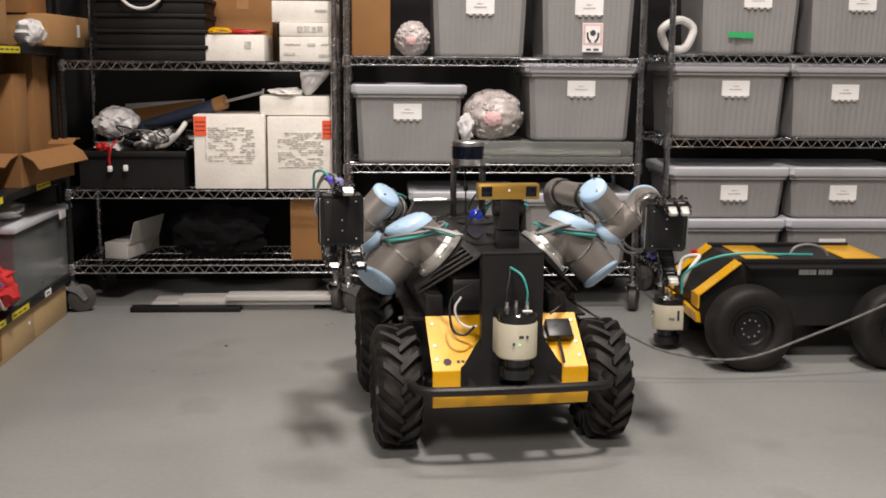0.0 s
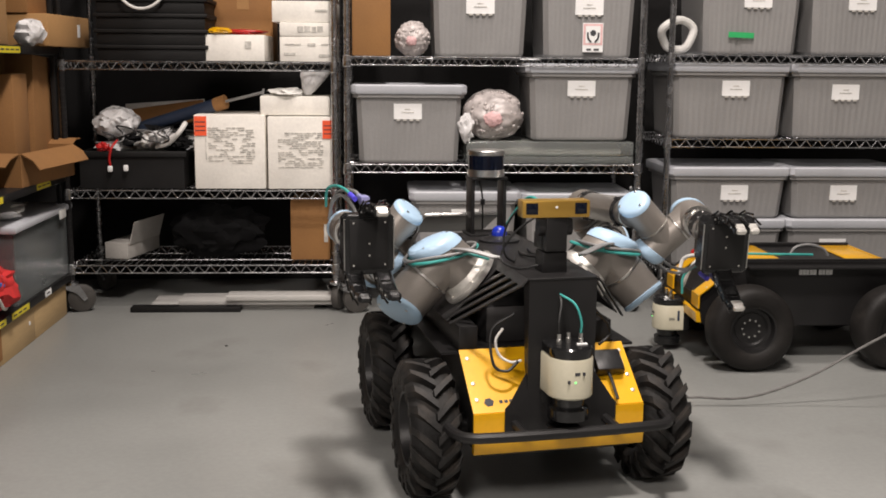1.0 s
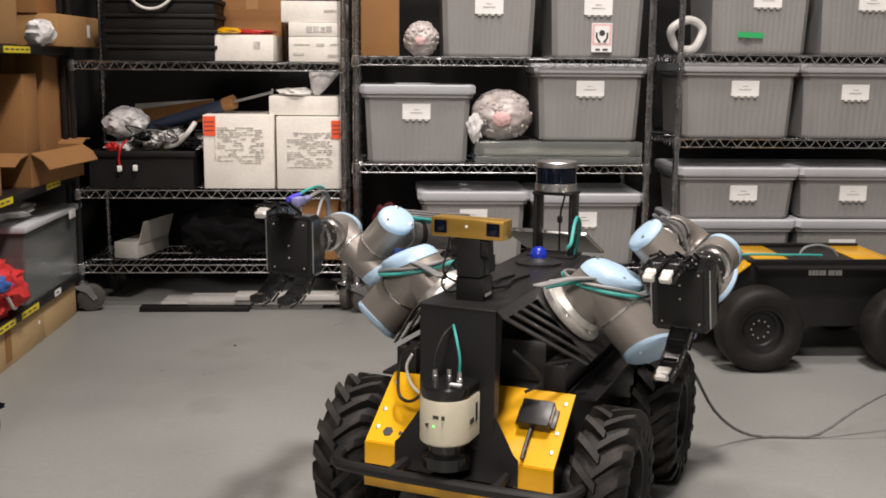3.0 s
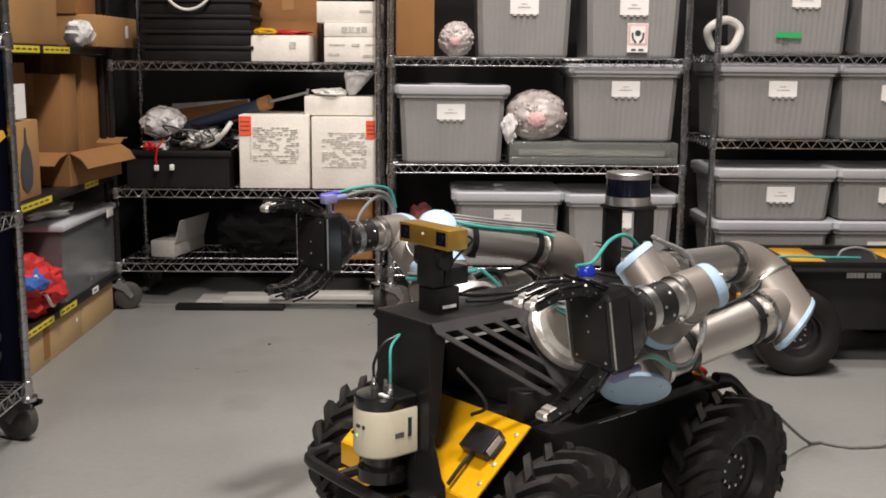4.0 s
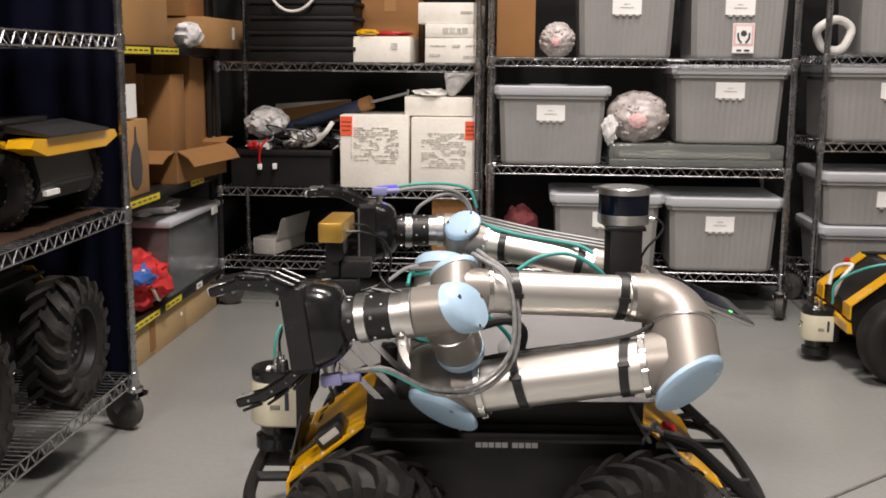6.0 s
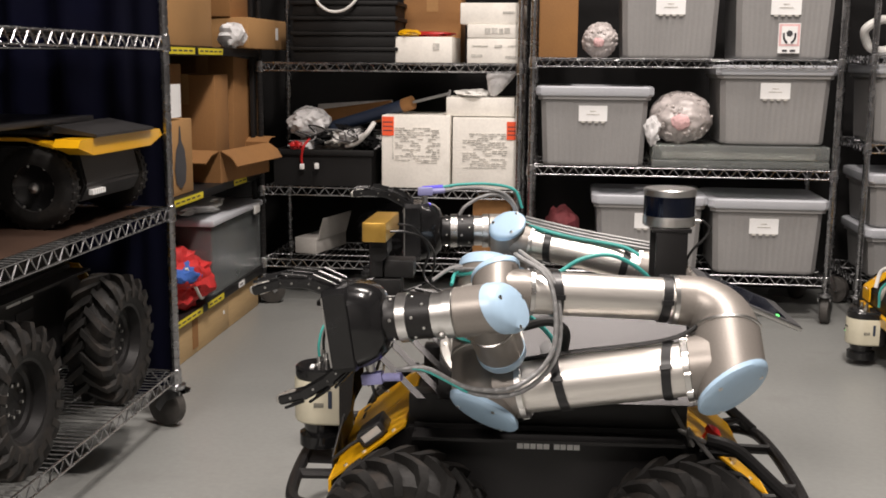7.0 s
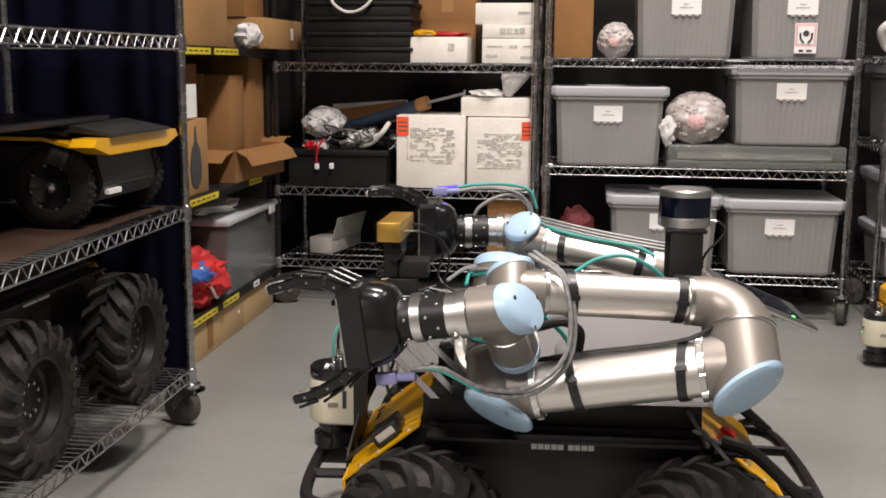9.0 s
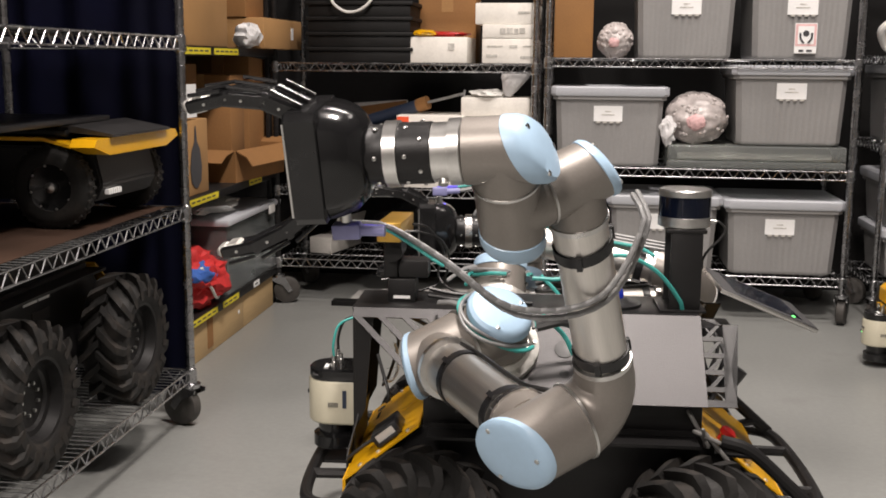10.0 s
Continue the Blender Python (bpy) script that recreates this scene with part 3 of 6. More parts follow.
def laser_scanner(parent, x, z):
    """Beige laser scanner, hung in front of the bulkhead."""
    bm = B()
    def sec(r, zz, n=24):
        pts = []
        for i in range(n + 1):
            a = -math.pi / 2 + math.pi * i / n
            pts.append((x + 0.004 + r * math.cos(a), r * math.sin(a), zz))
        return pts + [(x - 0.045, r, zz), (x - 0.045, -r, zz)]
    rings(bm, [sec(0.049, z - 0.012), sec(0.052, z - 0.008), sec(0.052, z + 0.076), sec(0.050, z + 0.079)])
    body = part("laser_scanner", bm, BEIGE, parent, "beige laser scanner with black optics")
    bm = B()
    rings(bm, [sec(0.048, z + 0.079), sec(0.050, z + 0.085), sec(0.050, z + 0.100), sec(0.046, z + 0.104), sec(0.03, z + 0.1045)])
    part("scanner_hood", bm, GLOSS, body, "black hood")
    bm = B()
    lathe(bm, [(0.036, -0.070), (0.047, -0.066), (0.047, -0.042), (0.036, -0.037), (0.040, -0.010)], (x, 0, z), (0, 0, 1), 28)
    part("scanner_window", bm, GLOSS, body, "black window cone")
    bm = B()
    for a, b in ((-0.006, 0.006), (0.012, 0.018)):
        box(bm, (x + 0.054, a, z + 0.045), (x + 0.0565, b, z + 0.052))
    box(bm, (x + 0.053, -0.022, z + 0.028), (x + 0.0565, -0.016, z + 0.034))
    part("display", bm, INK, body)
    bm = B()
    box(bm, (x + 0.0545, -0.006, z + 0.028), (x + 0.0568, -0.0025, z + 0.0315))
    part("status_led", bm, GREENLED, body, "lit green status light")
    bm = B()
    box(bm, (x - 0.03, 0.0515, z + 0.025), (x - 0.022, 0.0535, z + 0.062))
    part("brand_mark", bm, BLUEPL, body, "blue brand mark")
    bm = B()
    for k in range(7):
        box(bm, (x - 0.012 + k * 0.003, 0.0515, z + 0.026), (x - 0.0105 + k * 0.003, 0.0532, z + 0.036))
    part("barcode", bm, INK, body)
    bm = B()
    for k, (yy, xx) in enumerate(((-0.026, 0.0), (0.0, -0.01), (0.026, 0.0))):
        lathe(bm, [(0.006, 0), (0.006, 0.012), (0.0045, 0.013), (0.0045, 0.024)], (x + xx, yy, z + 0.103), (0, 0, 1), 10)
    part("connectors", bm, ALU2, body, "steel connectors")
    bm = B()
    box(bm, (x + 0.01, 0.012, z + 0.1043), (x + 0.018, 0.036, z + 0.107))
    part("hood_sticker", bm, PAPER, body)
    return body


def axis_map(axis, side):
    """Matrix that takes local y to axis and local z to side."""
    y, z = Vector(axis).normalized(), Vector(side).normalized()
    x = y.cross(z)
    return Matrix((x, y, z)).transposed().to_4x4()


def housing(bm, m, r, y0, ycap, k, n=32, wide=1.0):
    """Joint housing along local y from y0 to a slanted end; the link leaves along local z."""
    def ring(f, y, rr, kk):
        return [m @ Vector((rr * math.cos(2 * math.pi * i / n), y + kk * rr * math.sin(2 * math.pi * i / n), rr * math.sin(2 * math.pi * i / n))) for i in range(n)]
    rings(bm, [ring(0, y0, r, 0), ring(0, y0 + (0.004 if ycap > y0 else -0.004), r * wide, 0), ring(0, ycap, r * wide, k)])


def cap_piece(bm, m, r, ycap, k, t=0.013, n=32):
    def ring(y, rr, kk):
        return [m @ Vector((rr * math.cos(2 * math.pi * i / n), y + kk * rr * math.sin(2 * math.pi * i / n), rr * math.sin(2 * math.pi * i / n))) for i in range(n)]
    rings(bm, [ring(ycap - 0.002, r * 1.0, k), ring(ycap - 0.001, r * 1.035, k), ring(ycap + t * 0.55, r * 1.035, k), ring(ycap + t * 0.9, r * 0.97, k), ring(ycap + t * 1.15, r * 0.84, k), ring(ycap + t * 1.3, r * 0.4, k)])


def screw_heads(put, cap, m, r, ycap, k, t=0.013):
    for a in (35, 155, 270):
        a = radians(a)
        x, z = 0.8 * r * math.cos(a), 0.8 * r * math.sin(a)
        p = m @ Vector((x, ycap + k * z + t * 1.08, z))
        d = (m.to_3x3() @ Vector((0, 1, -k))).normalized()
        bm = B()
        lathe(bm, [(0.004, 0), (0.004, 0.0022), (0.002, 0.003)], p, d, 8)
        put("cap_screw", bm, ALU2, cap)


def strap(bm, z, r, tilt=0.0):
    """Hook-and-loop strap with a clip round a tube along z."""
    def ring(rr, dz):
        return [(rr * math.cos(2 * math.pi * i / 24), rr * math.sin(2 * math.pi * i / 24), z + dz + tilt * math.sin(2 * math.pi * i / 24)) for i in range(24)]
    rings(bm, [ring(r, -0.008), ring(r + 0.003, -0.008), ring(r + 0.003, 0.008), ring(r, 0.008)], caps=False)
    for a in (20, 140, 260):
        c, s = math.cos(radians(a)), math.sin(radians(a))
        box(bm, (-0.003, -0.004, -0.01), (0.004, 0.004, 0.01), m=Matrix.Translation(((r + 0.003) * c, (r + 0.003) * s, z + tilt * s)) @ Matrix.Rotation(radians(a), 4, "Z"))


def flange_bolts(bm, z, r, n=10):
    for i in range(n):
        a = 2 * math.pi * i / n
        cyl(bm, (r * math.cos(a), r * math.sin(a), z - 0.004), (r * math.cos(a), r * math.sin(a), z + 0.006), 0.004, 6)


LINKS = ("arm_base", "shoulder", "upper_arm", "forearm", "wrist", "wrist", "wrist")
ARM_BASE = (0.1248, 0.1455, 0.4943, -0.814, 0.0306, 0.0967)
ARM_BASE_R = (0.1345, 0.1411, 0.4984, -0.8457, 0.0422, 0.084)


def arm_chain(q, base=ARM_BASE):
    """Poses of the seven links of an arm on its robot, for six joint angles; the right arm is mirrored afterwards."""
    R = lambda a, ax: Matrix.Rotation(a, 4, ax)
    T = lambda x, y, z: Matrix.Translation((x, y, z))
    x, y, z, rx, ry, rz = base
    b = T(x, y, z) @ R(rz, "Z") @ R(ry, "Y") @ R(rx, "X")
    s = b @ T(0, 0, 0.089159) @ R(q[0], "Z")
    u = s @ T(0, 0.13585, 0) @ R(math.pi / 2 + q[1], "Y")
    e = u @ T(0, -0.1197, 0.425) @ R(q[2], "Y")
    w1 = e @ T(0, 0, 0.39225) @ R(math.pi / 2 + q[3], "Y")
    w2 = w1 @ T(0, 0.093, 0) @ R(q[4], "Z")
    w3 = w2 @ T(0, 0, 0.09465) @ R(q[5], "Y")
    return [b, s, u, e, w1, w2, w3]


REST = (-0.0609, -2.8426, 2.788, -2.8446, -1.5747, -1.6231)
REST_R = (-0.0461, -3.0584, 2.8041, -2.7972, -1.6499, -1.6231)


def arm_parts(rb, side):
    """The arm on the robot's left (side 1) or its mirror image on the right (side -1)."""
    M = Matrix.Diagonal((1, side, 1, 1))

    def put(name, bm, material, parent, label="", sharp=35):
        if side < 0:
            bmesh.ops.transform(bm, matrix=M, verts=bm.verts)
        return part(name, bm, material, parent, label, sharp)

    mats = [M @ m @ M for m in (arm_chain(REST) if side > 0 else arm_chain(REST_R, ARM_BASE_R))]
    ob = []
    X, Y, Z = Vector((1, 0, 0)), Vector((0, 1, 0)), Vector((0, 0, 1))
    R3, RS = 0.058, 0.041
    # base
    bm = B()
    lathe(bm, [(0.080, 0.0), (0.081, 0.004), (0.080, 0.014), (0.066, 0.019), (0.061, 0.032)], n=36)
    flange_bolts(bm, 0.013, 0.072, 6)
    ob.append(put("arm_base", bm, CASTALU, rb, "aluminium arm base flange"))
    # shoulder
    bm = B()
    m = axis_map(Z, Y)
    housing(bm, m, R3, -0.057, 0.027, 0.42)
    cyl(bm, (0, 0.0, 0), (0, 0.069, 0), R3, 32)
    ob.append(put("shoulder", bm, TAUPE, rb, "warm grey shoulder housing"))
    bm = B()
    cap_piece(bm, m, R3, 0.027, 0.42, 0.027)
    c = put("cap", bm, CAPBLUE, ob[1], "pale blue plastic cap")
    screw_heads(put, c, m, R3, 0.027, 0.42, 0.027)
    bm = B()
    lathe(bm, [(R3, 0.066), (R3 + 0.0025, 0.067), (R3 + 0.0025, 0.0715), (R3, 0.0725)], (0, 0, 0), Y, 36)
    put("seal", bm, ALU2, ob[1], "pale sealing ring")
    # cables wound once round the shoulder
    for k, material in enumerate((TEAL, GREYC, GREYC)):
        bm = B()
        rr, dz = R3 + (0.010, 0.007, 0.013)[k], (0.0, 0.008, 0.009)[k]
        path = []
        for i in range(22):
            a = radians(-118 + 15 * i + 4 * k)
            q = rr + 0.006 * math.sin(2.3 * a + k)
            path.append((q * math.sin(a), q * math.cos(a), 0.010 + dz + 0.052 * math.cos(a) + 0.002 * math.sin(3 * a + 2 * k)))
        tube(bm, path, (0.0042, 0.0034, 0.0034)[k], 8)
        put("cable_winding", bm, material, ob[1], "teal cable wound round the shoulder" if k == 0 else "grey cable wound round the shoulder")
    # upper arm
    bm = B()
    mA, mB = axis_map(Y, Z), Matrix.Translation((0, 0, 0.425)) @ axis_map(Y, -Z)
    housing(bm, mA, R3, -0.066, 0.034, 0.50)
    cyl(bm, (0, 0, 0.028), (0, 0, 0.066), 0.054, 32)
    ob.append(put("upper_arm", bm, TAUPE, rb, "warm grey upper arm casting"))
    bm = B()
    housing(bm, mB, R3, -0.058, 0.040, 0.50)
    cyl(bm, (0, 0, 0.362), (0, 0, 0.398), 0.054, 32)
    put("elbow_casting", bm, TAUPE, ob[2], "warm grey elbow casting")
    bm = B()
    cyl(bm, (0, 0, 0.078), (0, 0, 0.35), 0.0465, 40)
    put("arm_tube", bm, ALU, ob[2], "brushed aluminium tube")
    for z in (0.066, 0.350):
        bm = B()
        lathe(bm, [(0.05, 0), (0.0565, 0.001), (0.0565, 0.011), (0.048, 0.012)], (0, 0, z), Z, 36)
        flange_bolts(bm, z + 0.006, 0.0535)
        put("flange", bm, ALU2, ob[2], "bolted aluminium flange")
    for mm, yc in ((mA, 0.034), (mB, 0.040)):
        bm = B()
        cap_piece(bm, mm, R3, yc, 0.50)
        c = put("cap", bm, CAPBLUE, ob[2], "pale blue plastic cap")
        screw_heads(put, c, mm, R3, yc, 0.50)
    for z, tilt in ((0.138, 0.006), (0.325, -0.006)):
        bm = B()
        strap(bm, z, 0.0468, tilt)
        put("strap", bm, BLACKPL, ob[2], "black cable strap")
    bm = B()
    tube(bm, [(0.034, -0.034, 0.07), (0.036, -0.037, 0.15), (0.036, -0.037, 0.3), (0.04, -0.045, 0.36), (0.03, -0.075, 0.40)], 0.004, 8)
    put("arm_cable", bm, BLACKC, ob[2], "black cable")
    bm = B()
    lathe(bm, [(R3, -0.003), (R3 + 0.0025, -0.002), (R3 + 0.0025, 0.002), (R3, 0.003)], (0, -0.06, 0.425), Y, 36)
    put("seal", bm, ALU2, ob[2], "pale sealing ring")
    # forearm
    bm = B()
    arc = [(0, 0.060, 0)] + [(0, 0.058 * (1 - math.sin(a)), 0.064 * (1 - math.cos(a))) for a in [radians(5 + 8.5 * i) for i in range(10)]] + [(0, 0, 0.082)]
    tube(bm, arc, R3, 32, 0, radii=(R3, 0.0425))
    mD = Matrix.Translation((0, 0, 0.39225)) @ axis_map(-Y, -Z)
    ob.append(put("forearm", bm, TAUPE, rb, "warm grey forearm bend"))
    bm = B()
    housing(bm, mD, RS, -0.046, 0.034, 0.30)
    cyl(bm, (0, 0, 0.335), (0, 0, 0.38), 0.0385, 28)
    put("forearm_end", bm, TAUPE, ob[3], "warm grey forearm end casting")
    bm = B()
    cyl(bm, (0, 0, 0.085), (0, 0, 0.33), 0.0375, 36)
    put("arm_tube", bm, ALU, ob[3], "brushed aluminium tube")
    bm = B()
    lathe(bm, [(0.0385, 0), (0.043, 0.001), (0.043, 0.009), (0.038, 0.010)], (0, 0, 0.08), Z, 32)
    put("flange", bm, ALU2, ob[3], "aluminium flange")
    bm = B()
    lathe(bm, [(0.038, 0), (0.0405, 0.001), (0.0405, 0.008), (0.038, 0.009)], (0, 0, 0.327), Z, 32)
    put("flange", bm, ALU2, ob[3], "aluminium flange")
    bm = B()
    cap_piece(bm, mD, RS, 0.034, 0.30, 0.012)
    c = put("cap", bm, CAPBLUE, ob[3], "pale blue plastic cap")
    screw_heads(put, c, mD, RS, 0.034, 0.30, 0.012)
    for z, tilt in ((0.100 if side > 0 else 0.116, 0.004), (0.29, -0.004)):
        bm = B()
        strap(bm, z, 0.0378, tilt)
        put("strap", bm, BLACKPL, ob[3], "black cable strap")
    for k in range(3 if side < 0 else 0):
        bm = B()
        o = 0.009 * (k - 1)
        tube(bm, [(-0.03 + o, -0.04, 0.06), (-0.022 + o, -0.046, 0.12), (-0.018 + o, -0.046, 0.22), (-0.02 + o, -0.045, 0.30), (-0.03 + o, -0.035, 0.36)], 0.0034, 7)
        put("arm_cable", bm, GREYC, ob[3], "grey braided cable")
    if side < 0:
        bm = B()
        tube(bm, [(0.012, -0.052, 0.085), (-0.002, -0.050, 0.12), (-0.006, -0.045, 0.17), (-0.004, -0.043, 0.24), (-0.006, -0.043, 0.31), (-0.03, -0.03, 0.37)], 0.0042, 8)
        put("arm_cable", bm, TEAL, ob[3], "teal cable")
    # wrists
    bm = B()
    cyl(bm, (0, 0.047, 0), (0, 0.093, 0), RS, 28)
    mE = Matrix.Translation((0, 0.093, 0)) @ axis_map(-Z, -Y)
    housing(bm, mE, RS, -0.047, 0.040, 0.18)
    ob.append(put("wrist", bm, TAUPE, rb, "warm grey wrist casting"))
    bm = B()
    cap_piece(bm, mE, RS, 0.040, 0.18, 0.024)
    put("cap", bm, CAPBLUE, ob[4], "pale blue plastic cap")
    bm = B()
    lathe(bm, [(RS, -0.002), (RS + 0.002, -0.0015), (RS + 0.002, 0.0015), (RS, 0.002)], (0, 0.0465, 0), Y, 30)
    put("seal", bm, ALU2, ob[4])
    bm = B()
    cyl(bm, (0, 0, 0.048), (0, 0, 0.09465), RS, 28)
    mF = Matrix.Translation((0, 0, 0.09465)) @ axis_map(-Y, -Z)
    housing(bm, mF, RS, -0.045, 0.022, 0.5)
    ob.append(put("wrist", bm, TAUPE, rb, "warm grey wrist casting"))
    bm = B()
    cap_piece(bm, mF, RS, 0.022, 0.5, 0.024)
    c = put("cap", bm, CAPBLUE, ob[5], "pale blue plastic cap")
    screw_heads(put, c, mF, RS, 0.022, 0.5, 0.024)
    bm = B()
    lathe(bm, [(RS, -0.002), (RS + 0.002, -0.0015), (RS + 0.002, 0.0015), (RS, 0.002)], (0, 0, 0.0475), Z, 30)
    put("seal", bm, ALU2, ob[5])
    bm = B()
    lathe(bm, [(0.039, 0.046), (0.0405, 0.048), (0.0405, 0.062), (0.036, 0.063), (0.036, 0.0823)], (0, 0, 0), Y, 32)
    cyl(bm, (0, 0.07, 0.036), (0, 0.07, 0.043), 0.006, 10)
    ob.append(put("wrist", bm, ALU2, rb, "machined aluminium tool flange"))
    # gripper, carried by the tool flange
    g = Matrix.Rotation(radians(141.5 if side > 0 else 321.5), 4, "Y") @ Matrix.Translation((0, 0.0823, 0))

    def grip(name, bm, material, label="", sharp=35):
        bmesh.ops.transform(bm, matrix=g, verts=bm.verts)
        return put(name, bm, material, ob[6], label, sharp)

    bm = B()
    lathe(bm, [(0.033, 0.0), (0.0375, 0.001), (0.0375, 0.040), (0.034, 0.041)], (0, 0, 0), Y, 30)
    lathe(bm, [(0.034, 0.056), (0.036, 0.057), (0.036, 0.075), (0.04, 0.082)], (0, 0, 0), Y, 30)
    grip("force_sensor", bm, BLACKMET, "black force sensor and adapter")
    bm = B()
    for yy in (0.012, 0.03, 0.066):
        for i in range(6):
            a = 2 * math.pi * i / 6 + yy * 30
            p = Vector((0.0368 * math.cos(a), yy, 0.0368 * math.sin(a)))
            lathe(bm, [(0.0028, 0), (0.0028, 0.002), (0.0015, 0.003)], p, (p.x, 0, p.z), 7)
    lathe(bm, [(0.034, 0.040), (0.0405, 0.0405), (0.0405, 0.0565), (0.034, 0.057)], (0, 0, 0), Y, 30)
    grip("adapter_ring", bm, ALU2, "aluminium adapter ring and screws")
    bm = B()
    def rect(hw, h0, h1, y, c=0.014):
        return [(x, y, z) for x, z in ((hw, h0 + c), (hw, h1 - c), (hw - c, h1), (-hw + c, h1), (-hw, h1 - c), (-hw, h0 + c), (-hw + c, h0), (hw - c, h0))]
    rings(bm, [rect(0.034, -0.036, 0.036, 0.076, 0.020), rect(0.044, -0.050, 0.047, 0.082, 0.024), rect(0.051, -0.061, 0.057, 0.094, 0.026), rect(0.0545, -0.067, 0.063, 0.110, 0.024), rect(0.056, -0.069, 0.065, 0.126, 0.020)])
    grip("palm", bm, GLOSS, "glossy black gripper palm", 50)
    bm = B()
    rings(bm, [rect(0.053, -0.066, 0.061, 0.1255, 0.008), rect(0.0575, -0.071, 0.066, 0.129, 0.009), rect(0.0575, -0.071, 0.066, 0.165, 0.009), rect(0.0545, -0.068, 0.063, 0.168, 0.007)])
    grip("palm_block", bm, FINGER, "black gripper front block", 25)
    # Aluminium bars stand for the highlights along the block's front edges
    for sx in (-1, 1):
        bm = B()
        box(bm, (sx * 0.0565 - 0.0012, 0.1655, -0.060), (sx * 0.0565 + 0.0012, 0.1685, 0.054), 0.0005, seg=1)
        grip("edge_glint", bm, ALU2, "bright strip standing for the edge highlight")
    bm = B()
    box(bm, (-0.045, 0.166, -0.060), (0.045, 0.1705, 0.054), 0.002)
    grip("palm_plate", bm, BLACKMET, "black palm plate")
    for x, z in ((-0.036, -0.052), (0.036, -0.052), (-0.036, 0.044), (0.036, 0.044), (0.0, -0.005), (0.0, 0.022)):
        bm = B()
        lathe(bm, [(0.0022, 0), (0.0022, 0.0012), (0.001, 0.0018)], (x, 0.1702, z), Y, 7)
        grip("plate_screw", bm, CASTALU)

    def finger(x, pts, w, tip=CASTALU):
        segs = list(zip(pts, pts[1:], (w, w * 0.92, w * 0.82), (0.0105, 0.0095, 0.008)))
        for (y0, z0), (y1, z1), hw, hh in segs:
            bm = B()
            a, b = Vector((x, y0, z0)), Vector((x, y1, z1))
            d = b - a
            mm = Matrix.Translation(a) @ Matrix.Rotation(math.atan2(d.z, d.y), 4, "X")
            for sx in (-1, 1):
                box(bm, (sx * hw - 0.0035, -0.006, -hh), (sx * hw + 0.0035, d.length + 0.006, hh), 0.003, mm, 1)
            box(bm, (-hw + 0.0, 0.004, -hh * 0.6), (hw - 0.0, d.length - 0.006, hh * 0.75), 0.002, mm, 1)
            cyl(bm, mm @ Vector((-hw - 0.005, 0, 0)), mm @ Vector((hw + 0.005, 0, 0)), hh * 0.75, 10)
            # thin second bar of the linkage, outside the main one
            out = 1 if pts[0][1] > 0 else -1
            for sx in (-1, 1):
                cyl(bm, mm @ Vector((sx * (hw + 0.002), 0.004, out * (hh + 0.003))), mm @ Vector((sx * (hw + 0.002), d.length - 0.002, out * (hh + 0.006))), 0.0026, 8)
            grip("finger_link", bm, FINGER, "black jointed gripper finger")
            for fr in (0.0, 0.6):
                y, z = y0 + (y1 - y0) * fr, z0 + (z1 - z0) * fr
                for sx in (-1, 1):
                    bm = B()
                    cyl(bm, (x + sx * hw, y, z), (x + sx * (hw + 0.005), y, z), 0.0019, 7)
                    grip("pivot_pin", bm, ALU2, "steel pivot pin")
        a, b = Vector((x, *pts[-2])), Vector((x, *pts[-1]))
        d = b - a
        mm = Matrix.Translation(b) @ Matrix.Rotation(math.atan2(d.z, d.y), 4, "X")
        bm = B()
        up = -1 if pts[0][1] > 0 else 1
        box(bm, (-w * 0.9, -0.020, -0.0095), (w * 0.9, 0.0, 0.0095), 0.004, mm, 1)
        box(bm, (-w * 0.8, -0.002, -0.006), (w * 0.8, 0.012, 0.008), 0.004, mm, 1)
        grip("fingertip", bm, tip, "bright metal fingertip pad" if tip is CASTALU else "black fingertip pad")

    pair = [(0.150, 0.056), (0.192, 0.076), (0.240, 0.082), (0.286, 0.074)] if side > 0 else [(0.150, 0.056), (0.190, 0.086), (0.224, 0.097), (0.260, 0.098)]
    thumb = [(0.148, -0.060), (0.190, -0.090), (0.235, -0.110), (0.276, -0.117)] if side > 0 else [(0.148, -0.060), (0.204, -0.090), (0.248, -0.096), (0.286, -0.092)]
    gap = 0.0155 if side > 0 else 0.033
    finger(gap, pair, 0.0148, CASTALU if side > 0 else FINGER)
    finger(-gap, pair, 0.0148, CASTALU if side > 0 else FINGER)
    finger(0.0, thumb, 0.017)
    sz = -1
    bm = B()
    cyl(bm, (0.0, 0.118, sz * 0.052), (0.0, 0.118, sz * 0.084), 0.007, 12)
    grip("plug_socket", bm, ALU2, "steel connector")
    bm = B()
    box(bm, (-0.010, 0.100, sz * 0.096 - 0.010), (0.010, 0.136, sz * 0.096 + 0.010), 0.003)
    cyl(bm, (0, 0.105, sz * 0.096), (0, 0.07, sz * 0.098), 0.007, 10)
    grip("plug", bm, LILAC, "lilac moulded cable plug")
    bm = B()
    lathe(bm, [(0.004, 0), (0.004, 0.003), (0.002, 0.005)], (0.0, 0.108, sz * 0.062), (0, -0.4, sz), 10)
    grip("blue_light", bm, BLUELED, "lit blue plug light")
    # Plug lit blue; the glow is in its colour, not emitted
    bm = B()
    cyl(bm, (0.022, 0.125, sz * 0.100), (0.022, 0.075, sz * 0.104), 0.0062, 10)
    grip("blue_plug", bm, BLUEPLUG, "moulded plug with the blue glow in its colour")
